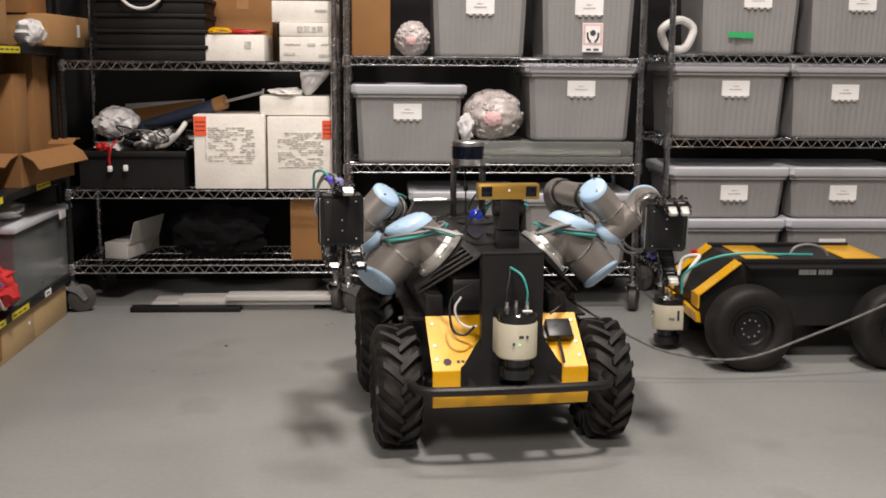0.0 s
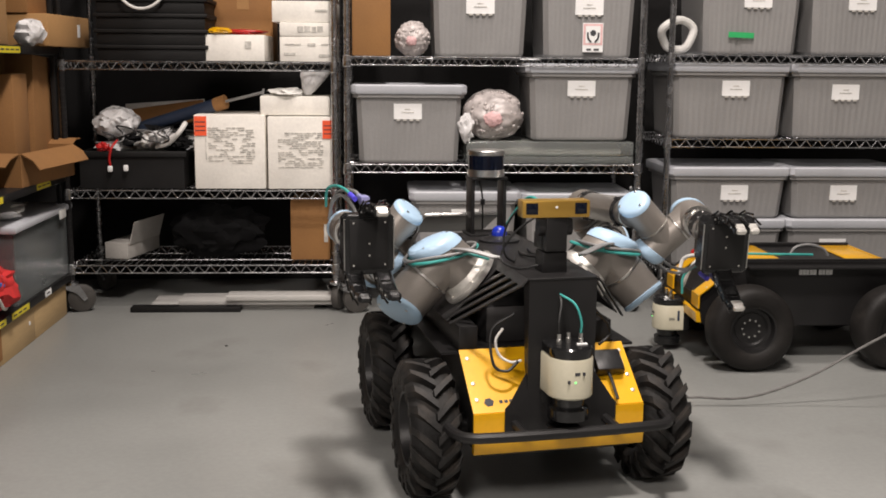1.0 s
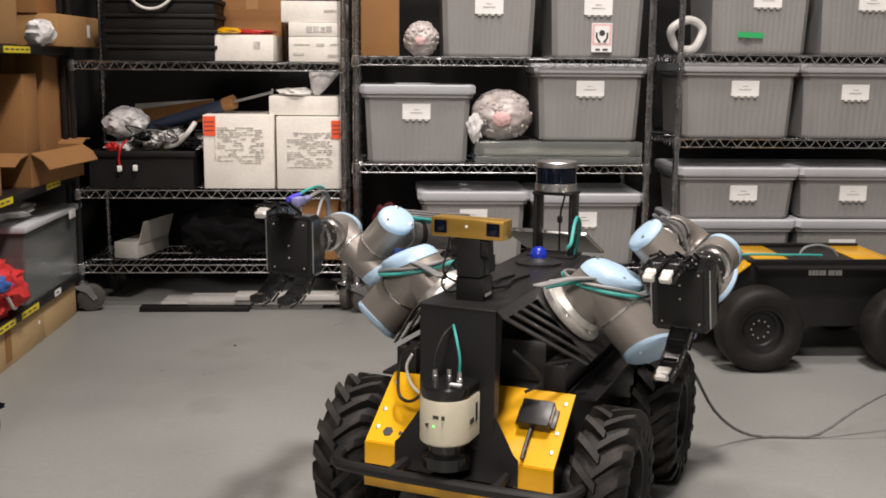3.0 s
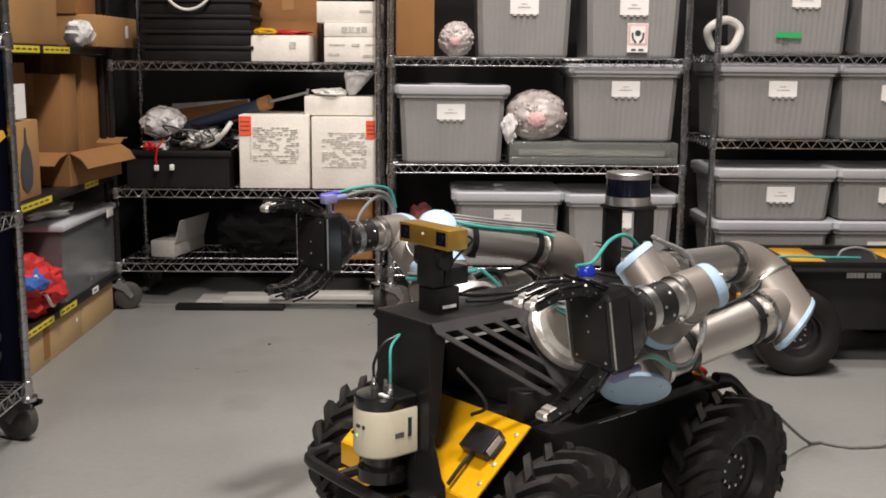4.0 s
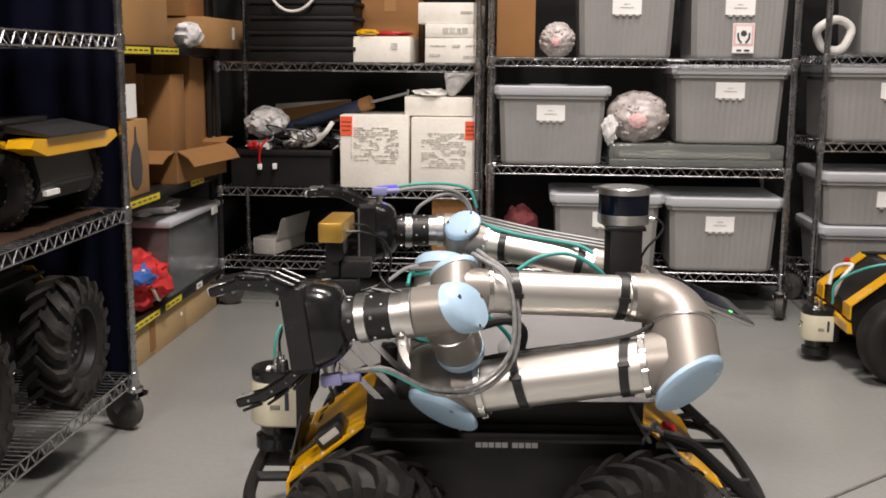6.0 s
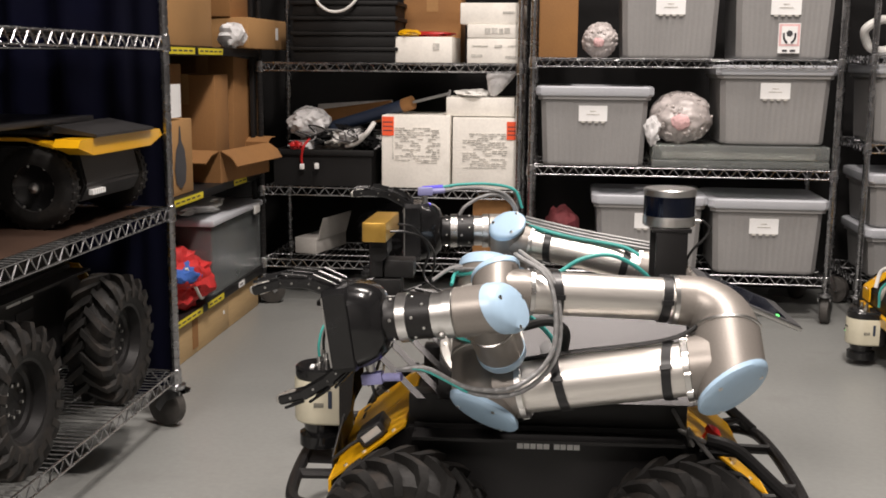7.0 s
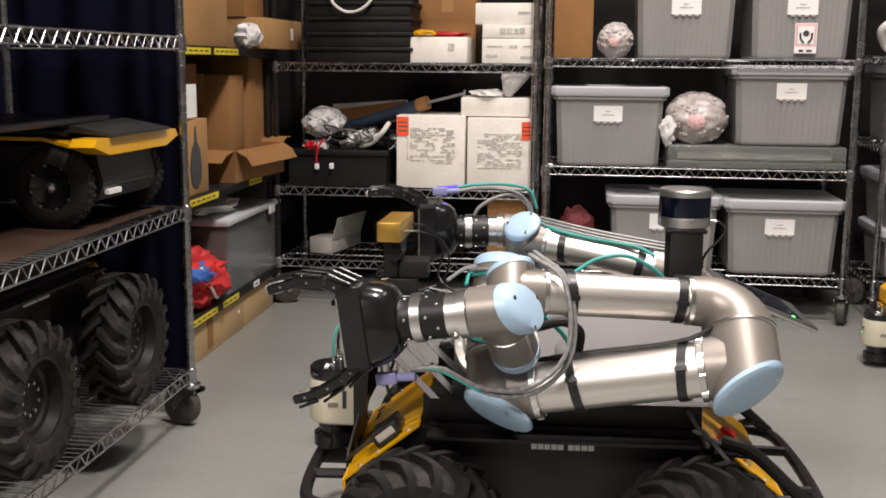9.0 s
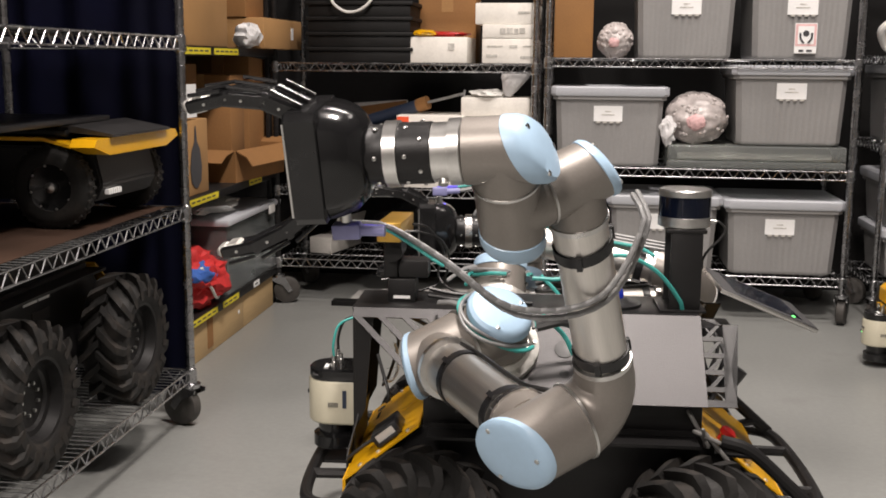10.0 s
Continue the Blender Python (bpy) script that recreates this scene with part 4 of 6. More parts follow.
    if side < 0:
        bm = B()
        tube(bm, [(0, 0.07, -0.098), (0.0, 0.03, -0.104), (0.01, -0.02, -0.102), (0.02, -0.07, -0.09), (0.03, -0.10, -0.06), (0.03, -0.11, -0.03)], 0.0042, 8)
        tube(bm, [(0.0, 0.035, -0.038), (0.0, 0.02, -0.06), (0.01, -0.02, -0.082), (0.02, -0.06, -0.085), (0.03, -0.095, -0.06), (0.035, -0.105, -0.02)], 0.0042, 8)
        grip("gripper_cable", bm, GREYC, "grey braided cables")
        bm = B()
        tube(bm, [(0.022, 0.075, -0.104), (0.024, 0.03, -0.110), (0.03, -0.04, -0.110), (0.04, -0.10, -0.095), (0.04, -0.12, -0.05)], 0.0036, 8)
        grip("gripper_cable", bm, TEAL, "teal cable")
    for o, m in zip(ob, mats):
        o.matrix_basis = m
    return ob


# the driven robot, with its payload
ROBOT, ROBOT_WHEELS = rover(pose(0.285, 3.101, 0, 0, 0, -83.9), "black and yellow four-wheeled robot with two grey robot arms", name="mobile_robot")


def payload(rb):
    # bulkhead housing: flat top, slanting flanks
    bm = B()
    lo = [Vector((0.401, y, 0.33)) for y in (-0.081, 0.081)] + [Vector((0.416, y, z)) for y, z in ((0.125, 0.262), (0.135, 0.252), (0.135, 0.196), (-0.135, 0.196), (-0.135, 0.252), (-0.125, 0.262))]
    rings(bm, [lo, [v + Vector((0.003, 0, 0.001)) for v in lo]])
    prism(bm, [(-0.081, 0.250), (-0.081, 0.546), (0.081, 0.546), (0.081, 0.250)], "x", 0.408, 0.4125)
    for s in (-1, 1):
        prism(bm, [(0.4079, 0.545), (0.370, 0.545), (0.378, 0.470), (0.388, 0.340), (0.4079, 0.300)], "y", s * 0.081 - (0.004 if s > 0 else 0), s * 0.081 + (0 if s > 0 else 0.004))
    part("front_panel", bm, BLACKMET, rb, "black front bulkhead panel")
    bm = B()
    box(bm, (-0.265, -0.082, 0.5465), (0.414, 0.082, 0.551), 0.0015)
    part("top_plate", bm, BLACKMET, rb, "black top plate")
    c = math.sqrt(0.5)
    for s in (1, -1):
        bm = B()
        # flank plate in its own plane: u along x, v down the slope from the top edge
        def slope(u0, u1, v0, v1, u2=None, u3=None):
            quad = [(u0, v0), (u1, v0), (u1 if u2 is None else u2, v1), (u0 if u3 is None else u3, v1)]
            lo = [Vector((u, s * (0.082 + v * c), 0.549 - v * c)) for u, v in quad]
            n = Vector((0, s * c, c)) * 0.003
            rings(bm, [lo, [p + n for p in lo]])
        slope(-0.265, 0.205, 0.0, 0.195)
        slope(0.205, 0.410, 0.0, 0.022)
        part("flank_plate", bm, GREYMET, rb, "dark grey slotted flank plate")
        bm = B()
        slope(-0.292, -0.2655, 0.006, 0.018, -0.305)
        slope(-0.335, -0.305, 0.018, 0.185, -0.318, -0.296)
        for k in range(4):
            slope(-0.302, -0.2655, 0.045 + 0.036 * k, 0.055 + 0.036 * k)
            slope(-0.300, -0.292, 0.02 + 0.036 * k, 0.045 + 0.036 * k, -0.270, -0.280)
        slope(-0.318, -0.2655, 0.18, 0.194)
        part("rear_bracket", bm, BLACKMET, rb, "black slotted rear bracket")
        for k in range(4):
            bm = B()
            u = 0.408 - k * 0.048
            slope(u - 0.016, u, 0.022, 0.195, u - 0.165, u - 0.181)
            part("slat", bm, GREYMET, rb)
        for u, v, r in ((-0.004, 0.082, 0.019), (-0.003, 0.135, 0.009)):
            bm = B()
            p = Vector((u, s * (0.0825 + v * c), 0.549 - v * c)) + Vector((0, s * c, c)) * 0.003
            lathe(bm, [(r, 0), (r, 0.0012), (r * 0.9, 0.0014)], p, (0, s * c, c), 20)
            part("cable_port", bm, BLACKC, rb, "round black cable port")
        bm = B()
        box(bm, (-0.262, s * 0.17 - 0.035, 0.3495), (0.262, s * 0.17 + 0.012, 0.410), 0.003)
        part("deck_rail", bm, BLACKMET, rb)
    bm = B()
    box(bm, (-0.20, -0.12, 0.35), (0.20, 0.12, 0.44), 0.004)
    part("control_box", bm, GREYMET, rb, "dark grey control box under the top plate")
    bm = B()
    box(bm, (-0.258, -0.080, 0.35), (-0.252, 0.080, 0.546))
    part("rear_panel", bm, BLACKMET, rb)
    # scanner
    laser_scanner(rb, 0.462, 0.306)
    bm = B()
    box(bm, (0.413, -0.05, 0.262), (0.42, 0.05, 0.39), 0.002)
    box(bm, (0.40, -0.035, 0.206), (0.49, 0.035, 0.212))
    part("scanner_bracket", bm, BLACKMET, rb)
    bm = B()
    tube(bm, [(0.462, -0.026, 0.434), (0.461, -0.026, 0.462), (0.446, -0.016, 0.498), (0.413, -0.01, 0.512)], 0.003, 7)
    part("scanner_cable", bm, BLACKC, rb)
    bm = B()
    tube(bm, [(0.462, 0.026, 0.434), (0.462, 0.026, 0.462), (0.451, 0.014, 0.498), (0.413, -0.008, 0.513)], 0.0028, 7)
    part("scanner_cable", bm, TEAL, rb, "teal cable")
    # stereo camera on a pan-tilt head
    T0 = Matrix.Translation((0.058, 0, 0.009))

    def moved(name, bm, material, parent, label=""):
        bmesh.ops.transform(bm, matrix=T0, verts=bm.verts)
        return part(name, bm, material, parent, label)

    bm = B()
    box(bm, (0.236, -0.030, 0.5405), (0.292, 0.030, 0.590), 0.003)
    box(bm, (0.210, -0.026, 0.592), (0.270, 0.026, 0.628), 0.003)
    box(bm, (0.272, -0.026, 0.592), (0.300, 0.026, 0.672), 0.003)
    cyl(bm, (0.279, -0.04, 0.645), (0.279, 0.04, 0.645), 0.018, 16)
    box(bm, (0.262, -0.04, 0.652), (0.296, 0.04, 0.668), 0.002)
    ptu = moved("pan_tilt_head", bm, BLACKMET, rb, "black pan-tilt head")
    bm = B()
    box(bm, (0.246, 0.0301, 0.55), (0.28, 0.0312, 0.556))
    moved("head_sticker", bm, PAPER, ptu)
    T0 = Matrix.Translation((0.064, -0.002, 0.009)) @ Matrix.Translation((0.275, 0, 0)) @ Matrix.Rotation(radians(-3), 4, "Z") @ Matrix.Translation((-0.275, 0, 0))
    bm = B()
    box(bm, (0.2495, -0.080, 0.672), (0.297, 0.080, 0.711), 0.0025)
    st = moved("stereo_camera", bm, GOLD, rb, "gold anodised stereo camera")
    for y in (-0.058, 0.058):
        bm = B()
        box(bm, (0.297, y - 0.014, 0.680), (0.2985, y + 0.014, 0.706))
        lathe(bm, [(0.009, 0), (0.009, 0.002), (0.006, 0.003)], (0.298, y, 0.693), (1, 0, 0), 16)
        moved("lens", bm, GLASSB, st, "dark square lens window")
    bm = B()
    lathe(bm, [(0.003, 0), (0.003, 0.0015)], (0.297, 0.0, 0.696), (1, 0, 0), 8)
    moved("camera_light", bm, PAPER, st)
    T0 = Matrix.Translation((0.058, 0, 0.009))
    bm = B()
    tube(bm, [(0.255, 0.05, 0.69), (0.225, 0.04, 0.688), (0.19, 0.01, 0.67), (0.175, -0.05, 0.63), (0.18, -0.09, 0.585), (0.20, -0.1, 0.555), (0.24, -0.07, 0.545), (0.26, -0.03, 0.555)], 0.0026, 7)
    tube(bm, [(0.25, -0.05, 0.69), (0.22, -0.07, 0.68), (0.19, -0.09, 0.63), (0.2, -0.095, 0.575), (0.16, -0.06, 0.547), (0.08, -0.03, 0.547)], 0.0026, 7)
    tube(bm, [(0.21, 0.02, 0.555), (0.15, 0.03, 0.55), (0.08, 0.02, 0.548), (0.0, 0.03, 0.546)], 0.004, 7)
    tube(bm, [(0.21, 0.0, 0.565), (0.16, 0.0, 0.556), (0.08, -0.01, 0.548), (0.02, 0.0, 0.546)], 0.004, 7)
    moved("camera_cable", bm, BLACKC, rb)
    # spinning lidar on its stand
    bm = B()
    for s in (-1, 1):
        box(bm, (-0.269, s * 0.046 - 0.005, 0.551), (-0.208, s * 0.046 + 0.005, 0.711), 0.002)
    box(bm, (-0.276, -0.052, 0.706), (-0.200, 0.052, 0.714), 0.002)
    box(bm, (-0.28, -0.06, 0.551), (-0.19, 0.06, 0.5555), 0.001)
    part("lidar_stand", bm, BLACKMET, rb, "black lidar stand")
    bm = B()
    lathe(bm, [(0.049, 0.708), (0.0515, 0.710), (0.0515, 0.728), (0.050, 0.729)], (-0.238, -0.002, 0.006), (0, 0, 1), 40)
    lathe(bm, [(0.050, 0.768), (0.0515, 0.769), (0.0515, 0.780), (0.049, 0.7825)], (-0.238, -0.002, 0.006), (0, 0, 1), 40)
    ld = part("lidar", bm, ALU2, rb, "round silver lidar with a dark band")
    bm = B()
    lathe(bm, [(0.0495, 0.728), (0.0505, 0.729), (0.0505, 0.768), (0.0495, 0.769)], (-0.238, -0.002, 0.006), (0, 0, 1), 40)
    part("lidar_window", bm, GLASSB, ld, "dark blue lidar window")
    bm = B()
    tube(bm, [(-0.292, 0.0, 0.723), (-0.306, 0.0, 0.723), (-0.318, 0.0, 0.708), (-0.308, 0.0, 0.688), (-0.287, 0.0, 0.665), (-0.2755, 0.0, 0.640), (-0.2735, 0.0, 0.60), (-0.274, 0.0, 0.556)], 0.0026, 7)
    part("lidar_cable", bm, BLACKC, rb)
    bm = B()
    lathe(bm, [(0.0022, 0.0), (0.005, 0.0005), (0.005, 0.007), (0.0036, 0.008), (0.0036, 0.012), (0.001, 0.0125)], Vector((-0.2885, 0.0, 0.7235)), (-1, 0, 0), 12)
    part("lidar_plug", bm, ALU2, ld, "small steel cable plug")
    bm = B()
    box(bm, (-0.2785, -0.006, 0.628), (-0.269, 0.006, 0.645), 0.0015)
    part("cable_clip", bm, BLACKPL, rb)
    bm = B()
    lathe(bm, [(0.056, 0.551), (0.056, 0.557), (0.034, 0.561), (0.027, 0.566), (0.022, 0.567)], (-0.104, 0, 0), (0, 0, 1), 28)
    rc = part("radio_puck", bm, BLACKPL, rb, "round black radio base")
    bm = B()
    lathe(bm, [(0.021, 0.567), (0.021, 0.576), (0.017, 0.586), (0.010, 0.591), (0.003, 0.593)], (-0.104, 0, 0), (0, 0, 1), 20)
    part("blue_dome", bm, BLUEDOME, rc, "blue lamp dome")
    # antenna box
    n = Vector((0.112, 0, 0.142)).normalized()
    mm = Matrix.Translation(Vector((0.322, 0.145, 0.308)) + n * 0.006) @ axis_map((0, 1, 0), n)
    bm = B()
    box(bm, (-0.030, -0.034, 0.0), (0.030, 0.034, 0.027), 0.004, mm)
    box(bm, (-0.022, -0.042, 0.0), (0.022, 0.042, 0.008), 0.002, mm)
    ab = part("antenna_box", bm, BLACKPL, rb, "black antenna box")
    bm = B()
    tube(bm, [mm @ Vector((-0.03 * -1, -0.004, 0.012)), mm @ Vector((0.06, -0.004, 0.014)), mm @ Vector((0.105, -0.004, 0.012))], 0.004, 8, 2)
    part("antenna", bm, BLACKC, ab, "short whip antenna")
    bm = B()
    box(bm, (-0.02, 0.0340, 0.006), (0.02, 0.0352, 0.022), 0, mm)
    part("box_sticker", bm, GREY_SHADED, ab)
    bm = B()
    lathe(bm, [(0.012, 0), (0.012, 0.0008)], Vector((0.386, -0.165, 0.257)) + n * 0.0045, n, 6)
    for k in range(4):
        a, b = -0.14 + k * 0.012, -0.132 + k * 0.012
        box(bm, (-0.004, a, 0), (0.004, b, 0.0008), 0, Matrix.Translation(Vector((0.386, 0.0, 0.257)) + n * 0.0045) @ axis_map((0, 1, 0), n))
    part("maker_mark", bm, INK, rb, "black maker's mark")
    # loops of cable behind the front panel
    bm = B()
    tube(bm, [(0.355, -0.125, 0.425), (0.35, -0.14, 0.395), (0.35, -0.13, 0.360), (0.36, -0.105, 0.345), (0.375, -0.085, 0.352)], 0.0032, 8)
    part("cable_loop", bm, FOAMW, rb, "white cable loop")
    bm = B()
    tube(bm, [(0.36, -0.10, 0.46), (0.35, -0.15, 0.42), (0.37, -0.15, 0.345), (0.38, -0.12, 0.33), (0.37, -0.09, 0.35)], 0.0035, 8)
    part("cable_loop", bm, BLACKC, rb, "black cable loop")
    bm = B()
    tube(bm, [(0.36, 0.10, 0.46), (0.34, 0.14, 0.42), (0.33, 0.15, 0.39), (0.34, 0.12, 0.37)], 0.0035, 8)
    part("cable_loop", bm, BLACKC, rb, "black cable loop")
    # cables from the arms to the deck
    for s in (1, -1):
        bm = B()
        tube(bm, [(0.05, s * 0.205, 0.55), (0.0, s * 0.20, 0.56), (-0.03, s * 0.19, 0.54), (-0.03, s * 0.165, 0.50), (-0.03, s * 0.155, 0.485)], 0.0085, 8)
        part("arm_lead", bm, BLACKC, rb, "thick black arm lead")
        bm = B()
        for k in range(3):
            o = 0.008 * k
            tube(bm, [(0.24, s * (0.10 + o), 0.57), (0.20, s * (0.17 + o), 0.585), (0.14, s * (0.235 + o), 0.575), (0.09, s * (0.245 + o), 0.545), (0.07, s * (0.20 + o), 0.545)], 0.0034, 7)
        part("arm_lead", bm, GREYC, rb, "grey braided cables")
        bm = B()
        tube(bm, [(0.20, s * 0.115, 0.56), (0.19, s * 0.18, 0.575), (0.13, s * 0.25, 0.57), (0.08, s * 0.245, 0.55)], 0.004, 7)
        tube(bm, [(0.04, s * 0.19, 0.57), (0.0, s * 0.175, 0.53), (-0.02, s * 0.165, 0.49)], 0.0045, 7)
        if s > 0:
            tube(bm, [(0.06, 0.12, 0.625), (0.0, 0.11, 0.625), (-0.06, 0.10, 0.66), (-0.12, 0.09, 0.667), (-0.18, 0.08, 0.635), (-0.225, 0.06, 0.58), (-0.235, 0.05, 0.555)], 0.0042, 7)
        part("arm_lead", bm, TEAL, rb, "teal cable")
    # rear: touch pendant, emergency stop, bumper guard
    bm = B()
    mm = pose(-0.400, -0.05, 0.560, 0, -22, 0)
    box(bm, (-0.10, -0.11, -0.006), (0.10, 0.11, 0.006), 0.004, mm)
    tp = part("touch_pendant", bm, PENDANT, rb, "tilted dark grey touch pendant")
    bm = B()
    box(bm, (-0.102, -0.1115, -0.0045), (0.102, 0.1115, 0.0035), 0.001, mm)
    part("pendant_trim", bm, ALU2, tp)
    bm = B()
    box(bm, (-0.07, -0.095, 0.006), (0.07, 0.095, 0.0066), 0, mm)
    part("pendant_screen", bm, GLASSB, tp, "dark screen")
    bm = B()
    lathe(bm, [(0.004, 0.0062), (0.004, 0.0078), (0.002, 0.0085)], mm @ Vector((-0.05, 0.10, 0)), mm.to_3x3() @ Vector((0, 0, 1)), 8)
    part("pendant_light", bm, GREENLED, tp, "lit green light")
    bm = B()
    box(bm, (-0.335, -0.03, 0.50), (-0.27, 0.05, 0.522), 0.003)
    tube(bm, [(-0.28, 0.06, 0.52), (-0.30, 0.085, 0.49), (-0.285, 0.10, 0.44), (-0.30, 0.10, 0.40), (-0.27, 0.11, 0.39)], 0.004, 7)
    tube(bm, [(-0.30, 0.05, 0.51), (-0.315, 0.08, 0.47), (-0.29, 0.11, 0.42), (-0.31, 0.10, 0.39)], 0.004, 7)
    tube(bm, [(-0.27, 0.07, 0.50), (-0.275, 0.10, 0.46), (-0.295, 0.11, 0.41), (-0.28, 0.12, 0.385)], 0.004, 7)
    cyl(bm, (-0.31, 0.09, 0.40), (-0.345, 0.09, 0.45), 0.016, 14)
    part("pendant_bracket", bm, BLACKPL, rb, "black bracket and cables")
    e = Vector((-0.112, 0, 0.142)).normalized()
    p = Vector((-0.300, 0.165, 0.329))
    bm = B()
    lathe(bm, [(0.010, 0.002), (0.010, 0.012), (0.015, 0.016), (0.016, 0.026), (0.010, 0.031), (0.003, 0.032)], p, e, 18)
    part("stop_button", bm, REDPL, rb, "red emergency stop button")
    bm = B()
    for k in range(2):
        lathe(bm, [(0.008, 0.002), (0.008, 0.012), (0.004, 0.014)], p + Vector((-0.034 - 0.017 * k, 0.0, -0.027 - 0.0135 * k)), e, 12)
    tube(bm, [p + Vector((-0.04, 0, -0.02)), p + Vector((-0.03, 0.012, 0.004)), p + Vector((-0.055, 0.01, -0.018))], 0.003, 7)
    part("key_switch", bm, ALU2, rb, "steel key switches")
    for s in (-1, 1):
        bm = B()
        tube(bm, [(-0.290, s * 0.222, 0.350), (-0.345, s * 0.226, 0.333), (-0.415, s * 0.23, 0.272), (-0.480, s * 0.235, 0.213)], 0.0125, 10)
        for x, z in ((-0.345, 0.328), (-0.445, 0.240)):
            cyl(bm, (x, s * 0.228, z), (x + 0.06, s * 0.205, z - 0.005), 0.009, 8)
        part("rear_guard", bm, BLACKMET, rb, "black tubular rear guard")


BLUEDOME = mat("blue_dome_plastic", (0.012, 0.03, 0.36), 0.2, var=0.05, bump=0.0)
payload(ROBOT)
ARM_L = arm_parts(ROBOT, 1)
ARM_R = arm_parts(ROBOT, -1)


# ---- parked robot beside the right-hand rack ----
PARKED, _ = rover(pose(1.497, 3.79, 0, 0, 0, 180), "parked black and yellow four-wheeled robot with smooth tyres", lugged=False)
laser_scanner(PARKED, 0.462, 0.088)
bm = B()
box(bm, (0.395, -0.05, 0.076), (0.418, 0.05, 0.18), 0.002)
part("scanner_bracket", bm, BLACKMET, PARKED)
for x0, x1 in ((0.10, 0.22), (-0.26, -0.14)):
    bm = B()
    box(bm, (x0, -0.16, 0.3495), (x1, 0.16, 0.3535), 0.001)
    part("deck_plate", bm, YELLOW, PARKED, "yellow deck plate")
bm = B()
box(bm, (-0.27, 0.170, 0.3495), (0.27, 0.186, 0.364), 0.002)
part("deck_rail", bm, BLACKMET, PARKED)
bm = B()
box(bm, (-0.27, -0.186, 0.3495), (0.27, -0.165, 0.362), 0.002)
part("deck_rail", bm, BLACKMET, PARKED)
bm = B()
tube(bm, [(0.42, 0.03, 0.236), (0.40, 0.05, 0.306), (0.36, 0.02, 0.346), (0.40, -0.04, 0.326), (0.42, -0.03, 0.266)], 0.007, 8)
part("cable_loop", bm, FOAMW, PARKED, "white cable loop")
bm = B()
tube(bm, [(0.43, 0.06, 0.216), (0.42, 0.07, 0.296), (0.3, 0.12, 0.366), (0.1, 0.13, 0.371), (-0.02, 0.11, 0.366)], 0.0045, 8)
part("cable_loop", bm, TEAL, PARKED, "teal cable")
bm = B()
tube(bm, [(0.06, 0.1, 0.361), (0.04, 0.1, 0.391), (-0.01, 0.1, 0.401), (-0.06, 0.1, 0.386), (-0.08, 0.1, 0.361)], 0.005, 8)
part("cable_loop", bm, GREYC, PARKED, "grey cable loop")
bm = B()
lathe(bm, [(0.010, 0.0), (0.010, 0.010), (0.014, 0.013), (0.014, 0.020), (0.007, 0.024)], (0.318, -0.16, 0.318), (0.62, 0, 0.78), 16)
part("stop_button", bm, REDPL, PARKED, "red emergency stop button")

# ---- robots on the near rack ----
SHELVED, _ = rover(pose(-1.425, 2.265, 0.169, 0, 0, 90), "black four-wheeled robot with lugged tyres, stored on a wire shelf")
bm = B()
box(bm, (-0.02, -0.1895, 0.262), (0.06, -0.1865, 0.288))
part("side_plate", bm, GREYMET, SHELVED)
bm = B()
box(bm, (-0.262, -0.186, 0.3495), (0.262, 0.186, 0.418), 0.004)
part("top_box", bm, BLACKMET, SHELVED, "black top box")


bm = B()
box(bm, (-0.003, -0.008, -0.0035), (0.0025, 0.008, 0.0035), 0.001, seg=1)
KNOB = mesh_of("tread_knob", bm, RUBBER)


